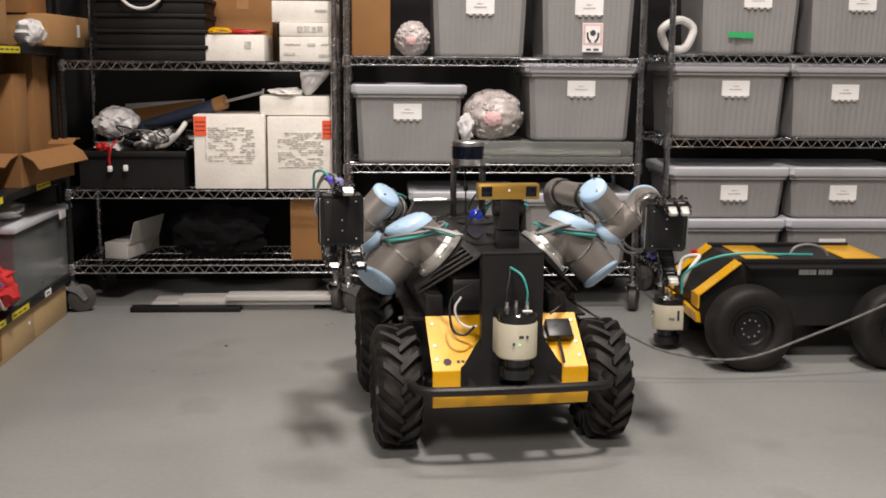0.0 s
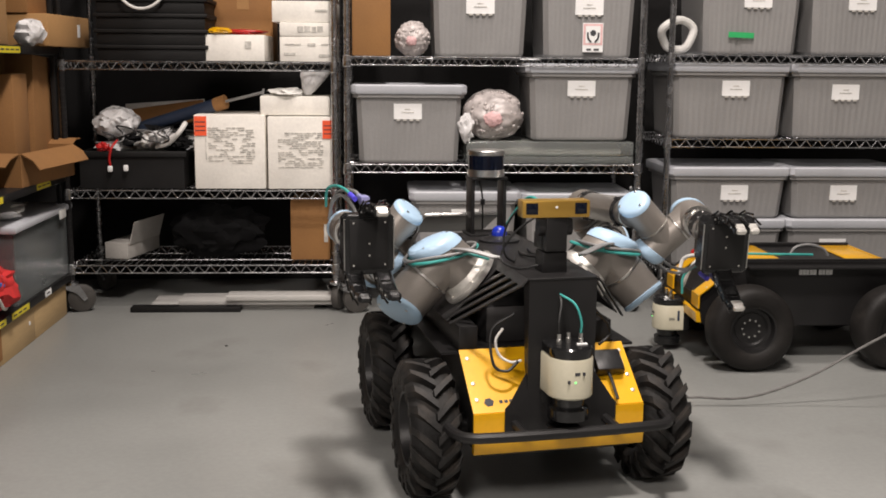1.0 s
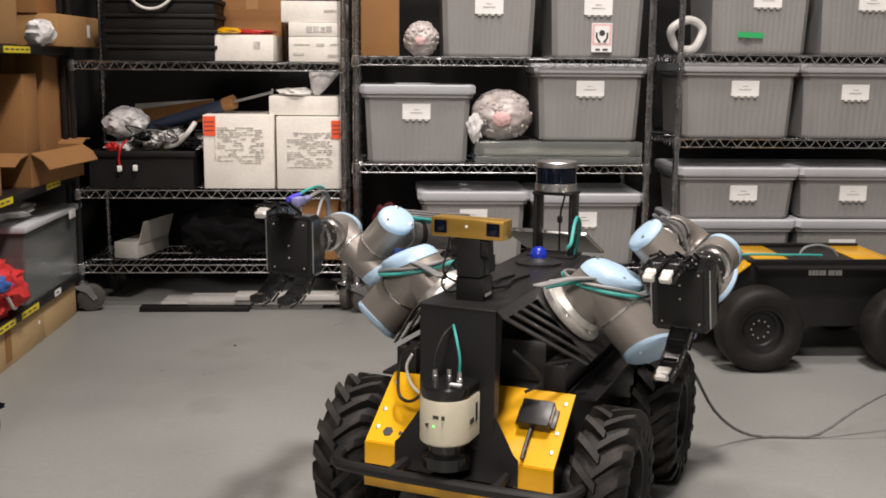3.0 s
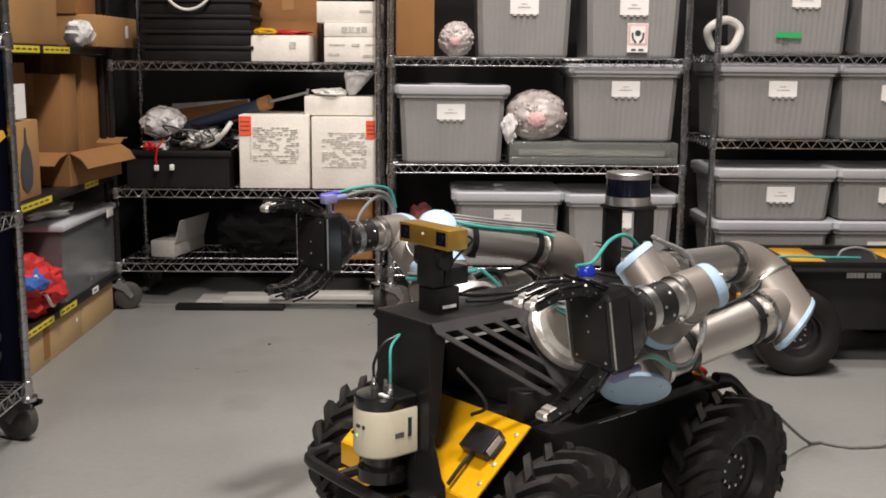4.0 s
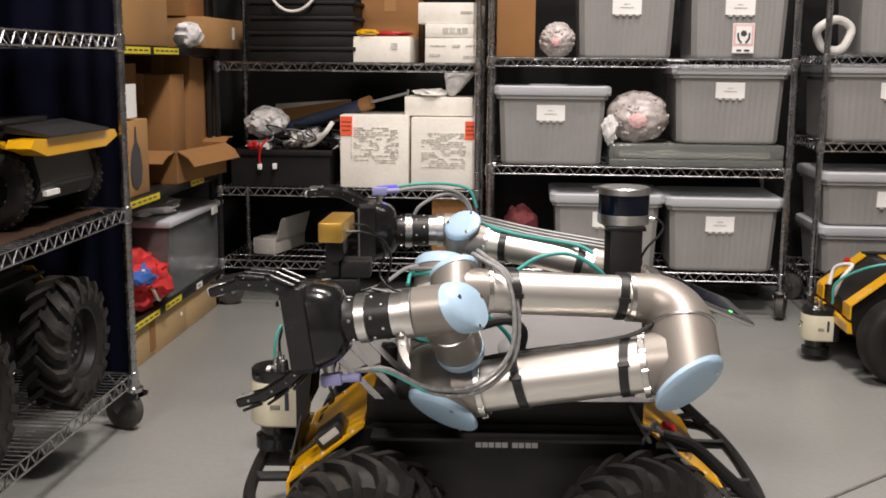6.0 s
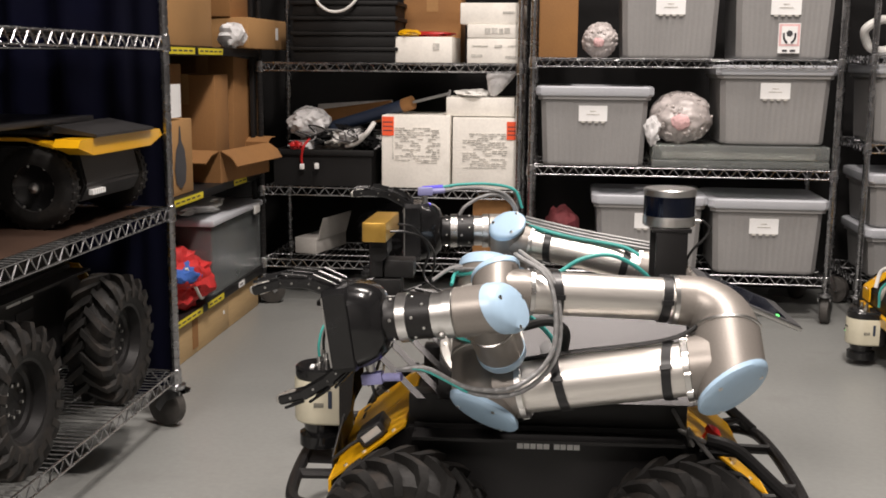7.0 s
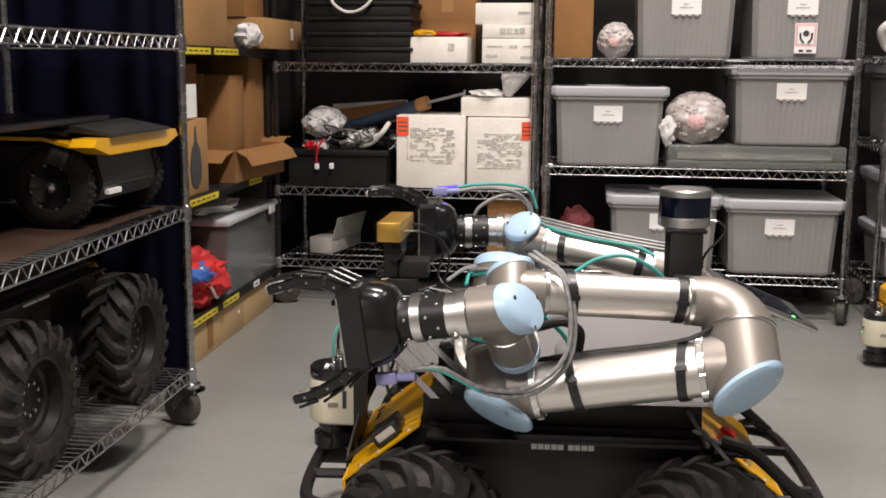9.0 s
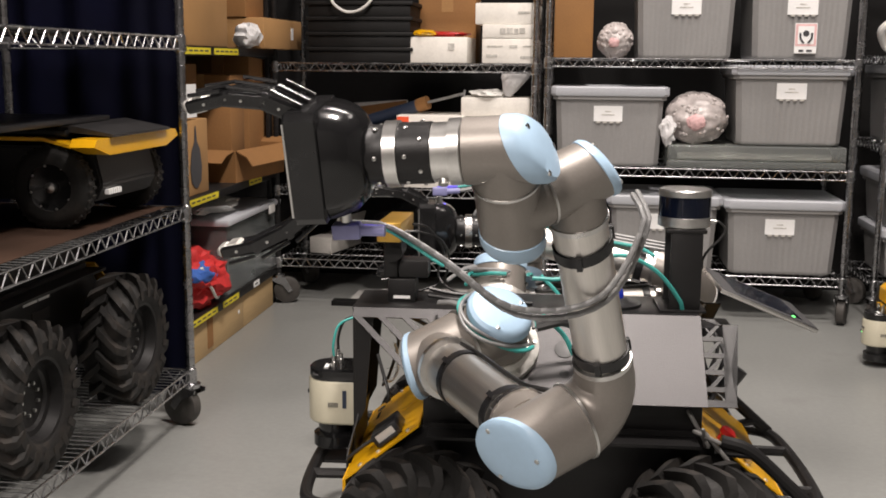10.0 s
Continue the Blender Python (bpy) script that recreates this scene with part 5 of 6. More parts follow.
def small_rover(m):
    rb = thing("small_robot", m, "small black robot with yellow fenders, stored on a wire shelf", "robot")
    bm = B()
    prism(bm, [(0.215, 0.06), (0.235, 0.10), (0.215, 0.19), (-0.215, 0.19), (-0.235, 0.10), (-0.215, 0.06)], "y", -0.15, 0.15)
    bmesh.ops.bevel(bm, geom=list(bm.edges), offset=0.006, segments=2, affect="EDGES")
    part("chassis", bm, BLACKMET, rb, "black chassis")
    for x in (0.131, -0.131):
        for s in (1, -1):
            bm = B()
            r, w = 0.098, 0.022
            prof = [(0.055, -w), (0.075, -w - 0.002), (r - 0.012, -w), (r, -w * 0.6), (r, w * 0.6), (r - 0.012, w), (0.075, w + 0.002), (0.055, w), (0.055, -w)]
            rings(bm, [[(x + q * math.cos(2 * math.pi * i / 40), s * 0.188 + h, r + q * math.sin(2 * math.pi * i / 40)) for i in range(40)] for q, h in prof], caps=False)
            wh = part("wheel", bm, RUBBER, rb, "black knobbly tyre")
            for i in range(60):
                a = 2 * math.pi * i / 60
                y = s * 0.188 + (0.009, -0.009)[i % 2]
                part_shared("tread_knob", KNOB, wh, Matrix.Translation((x + r * math.cos(a), y, r + r * math.sin(a))) @ Matrix.Rotation(-a, 4, "Y"))
            bm = B()
            c = Vector((x, s * 0.188, r))
            lathe(bm, [(0.050, 0.010), (0.056, 0.014), (0.056, -0.014), (0.050, -0.010)], c, (0, 1, 0), 28)
            lathe(bm, [(0.016, -0.014), (0.02, 0.0), (0.016, 0.014)], c, (0, 1, 0), 14)
            for i in range(6):
                a = 2 * math.pi * i / 6
                d = Vector((math.cos(a), 0, math.sin(a)))
                cyl(bm, c + d * 0.014, c + d * 0.053, 0.0055, 8)
            part("rim", bm, GLOSS, wh, "spoked black rim")
            bm = B()
            lathe(bm, [(0.012, 0), (0.012, 0.006), (0.006, 0.010), (0.002, 0.011)], c + Vector((0, s * 0.014, 0)), (0, s, 0), 14)
            part("hub_nut", bm, ALU2, wh, "steel hub nut")
            bm = B()
            for i in range(8):
                a = 2 * math.pi * (i + 0.3) / 8
                lathe(bm, [(0.003, 0), (0.003, 0.003), (0.001, 0.004)], c + Vector((0.052 * math.cos(a), s * 0.0135, 0.052 * math.sin(a))), (0, s, 0), 8)
            part("rim_bolts", bm, ALU2, wh, "small steel rim bolts")
    for s in (1, -1):
        bm = B()
        prism(bm, [(-0.235, 0.175), (-0.19, 0.215), (0.12, 0.215), (0.20, 0.195), (0.20, 0.188), (0.12, 0.207), (-0.185, 0.207), (-0.225, 0.168)], "y", s * 0.178 - 0.03, s * 0.178 + 0.03)
        part("fender", bm, YELLOW, rb, "yellow fender")
    bm = B()
    prism(bm, [(-0.22, 0.214), (0.22, 0.214), (0.235, 0.196), (0.16, 0.174), (-0.16, 0.174), (-0.235, 0.196)], "x", 0.2, 0.262)
    part("front_fender", bm, YELLOW, rb, "yellow front fender")
    bm = B()
    box(bm, (-0.23, -0.175, 0.2155), (0.16, 0.175, 0.232), 0.004)
    part("deck", bm, BLACKMET, rb, "black deck plate")
    bm = B()
    prism(bm, [(0.12, 0.228), (0.15, 0.244), (0.272, 0.222), (0.272, 0.216)], "y", -0.16, 0.16)
    part("front_plate", bm, GREYMET, rb, "grey sloping front plate")
    bm = B()
    for k in range(6):
        box(bm, (0.228, -0.128 + k * 0.0115, 0.076), (0.2395, -0.120 + k * 0.0115, 0.088))
    part("lettering", bm, PAPER, rb, "white block lettering")


small_rover(pose(-1.36, 2.57, 0.634, 0, 0, -2))
for zl in (0.6325, 1.0925):
    bm = B()
    box(bm, (-1.65, 1.66, zl), (-1.125, 2.79, zl + 0.001))
    solid("shelf_liner", bm, RUSTDECK, "brown board lying on the wire shelf", "liner")
bm = B()
box(bm, (-1.55, 1.75, 0.877), (-1.2, 2.62, 0.890), 0.002)
solid("black_board", bm, BLACKPL, "black flat board lying on the small robot", "board")

# navy curtain at the end of the near rack
bm = B()
n = 120
pts = [(-1.125 - i * 0.014, 2.93 + 0.022 * math.sin(i * 0.55) + 0.012 * math.sin(i * 0.23 + 1)) for i in range(n)]
rings(bm, [[(x, y, z) for x, y in pts] + [(x, y + 0.004, z) for x, y in reversed(pts)] for z in (0.06, 1.0, 2.0, 3.0)])
solid("curtain", bm, NAVY, "dark navy hanging curtain with soft folds", "curtain", kind="structure")

# ---- shelving along the left wall ----
XL = -1.285
su = thing("steel_shelving", pose(0, 0, 0), "dark steel shelving with yellow edge labels", "storage rack")
for y in (2.98, 4.40):
    for x in (XL - 0.02, XL - 0.47):
        bm = B()
        box(bm, (x - 0.018, y - 0.02, 0), (x + 0.0, y + 0.02, 1.95), 0.001)
        part("post", bm, BLACKMET, su)
for z in (0.165, 0.575, 1.075, 1.6):
    bm = B()
    box(bm, (XL - 0.48, 2.98, z - 0.03), (XL, 4.42, z), 0.002)
    sh = part("shelf_board", bm, BLACKMET, su)
    for a, b in {0.165: ((3.30, 3.62), (3.68, 3.86), (4.05, 4.12)), 0.575: ((3.28, 3.66), (4.02, 4.18)), 1.075: ((3.30, 3.62), (3.66, 3.92))}.get(z, ()):
        bm = B()
        box(bm, (XL, a, z - 0.026), (XL + 0.002, b, z - 0.004))
        part("edge_label", bm, YELLOW_L if b < 4.1 or z > 0.3 else PAPER, sh, "yellow edge label")
        bm = B()
        for k in range(int((b - a) / 0.05)):
            box(bm, (XL + 0.0015, a + 0.012 + k * 0.05, z - 0.017), (XL + 0.003, a + 0.045 + k * 0.05, z - 0.012))
        part("label_print", bm, INK, sh)
carton(0.30, 0.50, 0.40, pose(XL - 0.17, 3.62, 1.076), CARTON2, "large tan cardboard carton")
carton(0.30, 0.50, 0.12, pose(XL - 0.11, 4.41, 1.076, 0, 0, -2), CARTON2, "flat tan cardboard carton with a white label", tape=False)
carton(0.28, 0.30, 0.40, pose(XL - 0.18, 4.30, 1.197), CARTON, "brown cardboard carton on a high shelf")
carton(0.30, 0.25, 0.255, pose(XL - 0.17, 3.50, 0.576), CARTON2, "brown carton with a dark printed oval", tape=False)
carton(0.30, 0.34, 0.44, pose(XL - 0.30, 3.72, 0.576), CARTON, "brown cardboard carton behind smaller ones")
carton(0.25, 0.19, 0.40, pose(XL - 0.17, 4.03, 0.576, 0, 0, 3), CARTON, "tall brown cardboard carton on a shelf")
carton(0.26, 0.38, 0.46, pose(XL - 0.18, 4.375, 0.576, -3, 0, 0), CARTON, "large brown cardboard carton behind an open one")
carton(0.46, 0.15, 0.12, pose(XL - 0.05, 4.11, 0.576, 0, 0, 83), CARTON, "open brown carton with raised flaps", open_flaps=True)
bm = B()
lathe(bm, [(0.012, 0), (0.045, 0.02), (0.055, 0.07), (0.04, 0.13), (0.012, 0.16), (0.005, 0.21)], (0, 0, 0), (0, 0, 1), 16)
bmesh.ops.transform(bm, matrix=Matrix.Translation((XL - 0.0175, 3.50, 0.60)) @ Matrix.Diagonal((0.03, 1, 1, 1)), verts=bm.verts)
solid("printed_oval", bm, INK, "dark printed oval on a brown carton", "print")
bm = B()
box(bm, (XL - 0.022, 3.40, 0.84), (XL - 0.018, 3.52, 0.95))
solid("paper_sheet", bm, PAPER, "white paper sheet standing on a carton", "paper")
bm = B()
box(bm, (XL + 0.0425, 4.50, 1.115), (XL + 0.0445, 4.59, 1.165))
solid("shipping_label", bm, PAPER, "white shipping label on a tan carton", "label")

# clear tote with a lid, red bag
ct = thing("clear_tote", pose(XL - 0.2, 4.10, 0.1665), "clear plastic storage tote with a grey lid", "tote")
bm = B()
open_box(bm, 0.38, 0.66, 0.26, 0.004)
part("body", bm, CLEARP, ct, "clear plastic walls")
bm = B()
box(bm, (-0.205, -0.345, 0.26), (0.205, 0.345, 0.285), 0.008)
part("lid", bm, LID, ct, "grey plastic lid")
bm = B()
box(bm, (-0.17, -0.30, 0.006), (0.17, 0.30, 0.17), 0.02)
part("contents", bm, BLUEPL, ct, "dark contents")
bm = B()
box(bm, (0.206, 0.15, 0.24), (0.211, 0.23, 0.275), 0.002)
part("latch", bm, FOAMW, ct, "white latch")


def crumple(bm, c, size, n=3, seed=1, amp=0.25):
    """A lumpy closed skin."""
    r = random.Random(seed)
    base = bmesh.new()
    bmesh.ops.create_icosphere(base, subdivisions=n, radius=1)
    off = Vector((r.uniform(0, 50), r.uniform(0, 50), 0))
    vs = {}
    for v in base.verts:
        k = 1 + amp * noise.noise(v.co * 2.2 + off) + amp * 0.6 * noise.noise(v.co * 5.5 + off)
        vs[v.index] = bm.verts.new(Vector(c) + Vector((v.co.x * size[0], v.co.y * size[1], v.co.z * size[2])) * k)
    for f in base.faces:
        bm.faces.new([vs[v.index] for v in f.verts])
    base.free()


bm = B()
crumple(bm, (XL - 0.08, 3.58, 0.272), (0.11, 0.19, 0.10), 4, 4, 0.35)
solid("red_bag", bm, REDFAB, "crumpled red fabric bag with blue straps", "bag")
bm = B()
crumple(bm, (XL - 0.02, 3.50, 0.30), (0.05, 0.10, 0.035), 3, 8, 0.4)
solid("blue_cloth", bm, BLUEFAB, "bunched blue cloth on a red bag", "cloth")
bm = B()
tube(bm, [(XL + 0.005, 3.46, 0.33), (XL + 0.015, 3.52, 0.25), (XL + 0.01, 3.60, 0.2), (XL + 0.012, 3.66, 0.28)], 0.006, 8)
solid("white_strap", bm, FOAMW, "white strap across a red bag", "strap")
bm = B()
crumple(bm, (XL - 0.16, 3.95, 0.485), (0.12, 0.2, 0.03), 3, 9, 0.4)
solid("paper_wad", bm, FOAMW, "crumpled pale paper bundle on a tote lid", "paper")
bm = B()
crumple(bm, (XL - 0.01, 4.07, 1.122), (0.05, 0.07, 0.05), 3, 12, 0.35)
solid("plastic_bag", bm, POLYBAG, "crumpled clear plastic bag", "bag")
lb = thing("long_crate", pose(XL - 0.13, 3.84, 0), "long pale wooden crate on the floor", "crate")
for k, (a, b) in enumerate(((-0.53, -0.24), (-0.238, 0.12), (0.122, 0.52))):
    bm = B()
    box(bm, (-0.12, a, 0.0), (0.115, b, 0.148), 0.002)
    part("board", bm, PINE, lb)
bm = B()
box(bm, (0.115, -0.29, 0.02), (0.117, -0.235, 0.142))
part("tape", bm, CARTON, lb)
bm = B()
lathe(bm, [(0.008, 0), (0.008, 0.0015)], (0.115, 0.06, 0.075), (1, 0, 0), 12)
part("knot", bm, PAPER, lb)

# ---- back rack, left: crate, bags, tools ----
cr = thing("black_crate", pose(-1.03, YL + 0.19, ZL2), "open black plastic crate full of cables and bags", "crate")
bm = B()
w, d, h = 0.42, 0.38, 0.150
open_box(bm, w, d, h, 0.006)
part("body", bm, BLACKBOX, cr)
bm = B()
box(bm, (-w / 2 - 0.012, -d / 2 - 0.012, h - 0.02), (w / 2 + 0.012, -d / 2, h + 0.004), 0.003)
part("rim", bm, BLACKBOX, cr)
rr = random.Random(11)
heap = [(BLACKCLOTH, "black_cloth", "bunched black cloth in a crate"), (POLYBAG, "plastic_bag", "crumpled clear plastic bag in a crate"), (FOAMW, "foam_scrap", "pale foam scrap in a crate")]
for k in range(16):
    material, nm, lab = heap[k % 3]
    x, y = -1.03 + rr.uniform(-0.17, 0.18), YL + 0.04 + rr.uniform(0.0, 0.26)
    bm = B()
    sz = (rr.uniform(0.035, 0.085), rr.uniform(0.03, 0.06), rr.uniform(0.015, 0.032))
    crumple(bm, (0, 0, 0), sz, 3, k + 20, 0.5)
    solid(nm, bm, material, lab, "clutter", pose(x, y, ZL2 + 0.15 + rr.uniform(0.0, 0.08), rr.uniform(-20, 20), rr.uniform(-25, 25), rr.uniform(0, 180)))
for k in range(9):
    bm = B()
    x, z = -1.12 + k * 0.035, ZL2 + 0.185
    tube(bm, [(x, YL + 0.12, z), (x + rr.uniform(-0.05, 0.05), YL + 0.05, z + rr.uniform(0.02, 0.07)), (x + rr.uniform(-0.08, 0.08), YL + 0.01, z + rr.uniform(0, 0.05)), (x + rr.uniform(-0.1, 0.1), YL + 0.03, z)], 0.0035, 7)
    solid("loose_cable", bm, (BLACKC, GREYC, BLACKC)[k % 3], "loose cable over the edge of a crate", "cable")
bm = B()
crumple(bm, (-1.140, YL + 0.0, ZL2 + 0.168), (0.026, 0.02, 0.02), 3, 3, 0.6)
solid("red_connector", bm, REDPL, "red connector block at a crate's edge", "connector")
bm = B()
tube(bm, [(-1.09, YL + 0.02, ZL2 + 0.195), (-1.105, YL - 0.016, ZL2 + 0.168), (-1.115, YL - 0.018, ZL2 + 0.125), (-1.113, YL - 0.018, ZL2 + 0.095)], 0.005, 8)
solid("red_lead", bm, REDPL, "red lead hanging over a crate's edge", "cable")
for x, z in ((-1.113, ZL2 + 0.083), (-1.050, ZL2 + 0.086)):
    bm = B()
    box(bm, (x - 0.009, YL - 0.026, z - 0.012), (x + 0.009, YL - 0.012, z + 0.012), 0.003)
    solid("white_plug", bm, PAPER, "small white plug hanging at a crate", "plug")
bm = B()
cyl(bm, (-1.04, YL + 0.20, ZL2 + 0.232), (-0.70, YL + 0.12, ZL2 + 0.338), 0.027, 16, ch=0.004)
lv = thing("blue_tube", pose(0, 0, 0), "dark blue tube tool lying across a crate", "tool")
part("barrel", bm, BLUEPL, lv)
bm = B()
cyl(bm, (-0.705, YL + 0.12, ZL2 + 0.3365), (-0.66, YL + 0.107, ZL2 + 0.352), 0.029, 16)
part("collar", bm, CARTON, lv, "brown collar")
bm = B()
cyl(bm, (-0.66, YL + 0.107, ZL2 + 0.352), (-0.50, YL + 0.06, ZL2 + 0.392), 0.006, 10)
cyl(bm, (-0.502, YL + 0.06, ZL2 + 0.377), (-0.498, YL + 0.06, ZL2 + 0.407), 0.005, 8)
part("rod", bm, GREYC, lv, "steel push rod")
bm = B()
crumple(bm, (-1.12, YL + 0.15, ZL2 + 0.262), (0.09, 0.08, 0.065), 4, 31, 0.2)
solid("white_roll", bm, POLYBAG, "crumpled white plastic sheet on a crate", "sheet")
bm = B()
box(bm, (-0.2, -0.003, -0.05), (0.2, 0.003, 0.05), 0.001, pose(-0.98, YL + 0.30, ZL2 + 0.28, -30, -8, 4))
solid("cardboard_sheet", bm, CARTON, "brown cardboard sheet lying on a crate", "sheet")
bm = B()
for k in range(2):
    tube(bm, [(-0.94 + 0.01 * k, YL + 0.06, ZL2 + 0.165), (-0.89, YL + 0.03, ZL2 + 0.18 + 0.01 * k), (-0.84, YL + 0.0, ZL2 + 0.225), (-0.81, YL + 0.02, ZL2 + 0.27)], 0.010, 8)
solid("white_cable", bm, FOAMW, "thick white cable over a crate's edge", "cable")
bm = B()
crumple(bm, (-0.40, YL + 0.08, ZL2 + 0.392), (0.075, 0.06, 0.018), 3, 40, 0.4)
solid("foam_sheet", bm, FOAMW, "crumpled white foam sheet on a carton", "foam")
bm = B()
n = 22
rings(bm, [[(-0.285 - 0.03 * (0.985 - z) / 0.09 + r * (1 + 0.22 * noise.noise((i * 0.7, z * 40, 2.0))) * math.cos(2 * math.pi * i / n), YL + 0.05 + 0.7 * r * math.sin(2 * math.pi * i / n), z) for i in range(n)] for r, z in ((0.058, 0.985), (0.056, 0.970), (0.045, 0.945), (0.030, 0.915), (0.014, 0.895), (0.008, 0.8915))])
solid("plastic_bag", bm, POLYBAG, "white plastic bag hanging to a point under a shelf", "bag")
bm = B()
box(bm, (-0.17, -0.002, -0.055), (0.17, 0.002, 0.055), 0.001, pose(-0.955, YL + 0.33, ZL2 + 0.300, -42, -4, 3))
solid("foam_sheet", bm, FOAMW, "pale foam sheet leaning over a crate", "sheet")
# stacked black crates with a pale cable
for k in range(4):
    bk = thing("stacking_crate", pose(-0.935, YL + 0.2, ZL3 + k * 0.062), "black stacking crate in a tall stack", "crate", "black stacking crates")
    bm = B()
    box(bm, (-0.215, -0.19, 0), (0.215, 0.19, 0.046), 0.004)
    part("body", bm, BLACKBOX, bk)
    bm = B()
    box(bm, (-0.225, -0.20, 0.046), (0.225, 0.20, 0.0615), 0.003)
    part("rim", bm, BLACKBOX, bk)
bm = B()
tube(bm, [(-1.05, YL + 0.0, 1.33), (-1.04, YL - 0.022, 1.27), (-0.99, YL - 0.024, 1.232), (-0.93, YL - 0.024, 1.235), (-0.88, YL - 0.022, 1.275), (-0.87, YL, 1.33)], 0.006, 8)
solid("pale_cable", bm, FOAMW, "pale cable hanging over black crates", "cable")
bm = B()
crumple(bm, (-0.60, YL + 0.1, ZL3 + 0.118), (0.11, 0.07, 0.012), 3, 44, 0.3)
solid("red_packet", bm, REDPL, "glossy red packet on a white carton", "packet")
bm = B()
crumple(bm, (-0.665, YL + 0.04, ZL3 + 0.121), (0.05, 0.04, 0.014), 3, 45, 0.3)
solid("yellow_packet", bm, YELLOW, "glossy yellow packet on a white carton", "packet")
bm = B()
crumple(bm, (-0.72, YL + 0.2, 0.30), (0.2, 0.1, 0.11), 4, 46, 0.3)
solid("black_bag", bm, BLACKCLOTH, "slack black bag on a low shelf", "bag")
for k, (x0, x1, y0, y1, z) in enumerate(((-0.98, -0.30, 4.45, 4.62, 0.0), (-0.86, -0.22, 4.42, 4.56, 0.022), (-0.66, -0.20, 4.40, 4.50, 0.044), (-1.05, -0.6, 4.38, 4.44, 0.0))):
    bm = B()
    box(bm, (x0, y0, z), (x1, y1, z + 0.021), 0.002)
    solid("grey_board", bm, GREYWOOD if k < 3 else BLACKBOX, "flat grey board stored under a rack", "board", group="boards under the rack")

# ---- middle rack: bubble-wrap rolls, flat glass case ----
def bubble_bundle(c, size, seed):
    """A lumpy ball of bubble wrap; its pink filling shows at the front."""
    rl = thing("bubble_wrap_bundle", pose(*c), "lumpy bundle of clear bubble wrap round something pink", "bundle", "bubble-wrap bundles")
    bm = B()
    crumple(bm, (0, 0, 0), size, 5, seed, 0.10)
    part("wrap", bm, BUBBLE, rl, "clear bubble wrap", 60)
    bm = B()
    rr = random.Random(seed)
    for k in range(80):
        d = Vector((rr.gauss(0, 1), -abs(rr.gauss(0, 1)) - 0.15, rr.gauss(0, 1))).normalized()
        p = Vector((d.x * size[0], d.y * size[1], d.z * size[2])) * rr.uniform(0.98, 1.03)
        lathe(bm, [(0.008, -0.004), (0.0075, 0.001), (0.004, 0.003)], p, d, 7)
    tagged(part("bubble_layer", bm, BUBBLE, rl, "", 60), kind="stuff")
    bm = B()
    crumple(bm, (-size[0] * 0.08, -size[1] * 0.95, -size[2] * 0.12), (size[0] * 0.30, size[1] * 0.16, size[2] * 0.30), 4, seed + 2, 0.16)
    part("filling", bm, PINK, rl, "pink filling")


bubble_bundle((0.450, BY + 0.13, 0.815), (0.124, 0.11, 0.105), 3)
bubble_bundle((0.112, BY + 0.10, 1.122), (0.070, 0.08, 0.070), 7)
bm = B()
crumple(bm, (0.33, BY + 0.03, 0.765), (0.03, 0.03, 0.055), 3, 51, 0.4)
solid("plastic_bag", bm, POLYBAG, "crumpled clear plastic bag beside a roll", "bag")
gc = thing("flat_glass_case", pose(0.678, BY + 0.2, Z2), "flat clear plastic case under a tote", "case")
bm = B()
box(bm, (-0.345, -0.18, 0.0), (0.345, 0.18, 0.03), 0.003)
part("tray", bm, CASE, gc)
bm = B()
box(bm, (-0.345, -0.18, 0.032), (0.345, 0.18, 0.089), 0.004)
part("cover", bm, CASE, gc, "clear cover")
bm = B()
box(bm, (-0.30, -0.10, 0.036), (0.3, 0.15, 0.06), 0.01)
part("contents", bm, GREY_SHADED, gc, "pale contents")
bm = B()
crumple(bm, (-0.02, BY + 0.16, Z1 + 0.12), (0.075, 0.08, 0.12), 4, 52, 0.2)
solid("red_pouch", bm, MAROON, "dull red pouch on a low shelf", "bag")
bm = B()
crumple(bm, (0.035, BY + 0.08, Z1 + 0.08), (0.05, 0.05, 0.07), 3, 53, 0.2)
solid("blue_cloth", bm, BLUEFAB, "pale blue cloth on a low shelf", "cloth")
# white foam ring on the right-hand rack
bm = B()
path = [(0.065 * math.cos(a) * (1 + 0.12 * math.sin(3 * a)), 0.012 * math.sin(2 * a), 0.062 * math.sin(a)) for a in [2 * math.pi * i / 16 for i in range(17)]]
tube(bm, path, 0.017, 10, 3)
solid("foam_ring", bm, FOAMW, "looped white foam tube on a shelf", "foam", pose(1.205, BY + 0.10, 1.148, 15, 0, 0))

# small dark scraps on the floor
for x, y, r in ((-0.58, 3.842, 0.006), (0.55, 2.05, 0.004), (-0.7, 2.2, 0.004)):
    bm = B()
    lathe(bm, [(r, 0), (r * 0.8, 0.003), (0.001, 0.004)], (x, y, 0), (0, 0, 1), 7)
    solid("floor_scrap", bm, BLACKC, "tiny dark scrap on the floor", "scrap")


# ---- cables that flex, in short rigid pieces ----
def even(pts, n):
    """n + 1 points at even steps along a smooth path."""
    p = np.array([tuple(v) for v in smooth_path(pts, 12)])
    s = np.concatenate([[0], np.cumsum(np.linalg.norm(np.diff(p, axis=0), axis=1))])
    return [Vector([float(np.interp(s[-1] * i / n, s, p[:, k])) for k in range(3)]) for i in range(n + 1)]


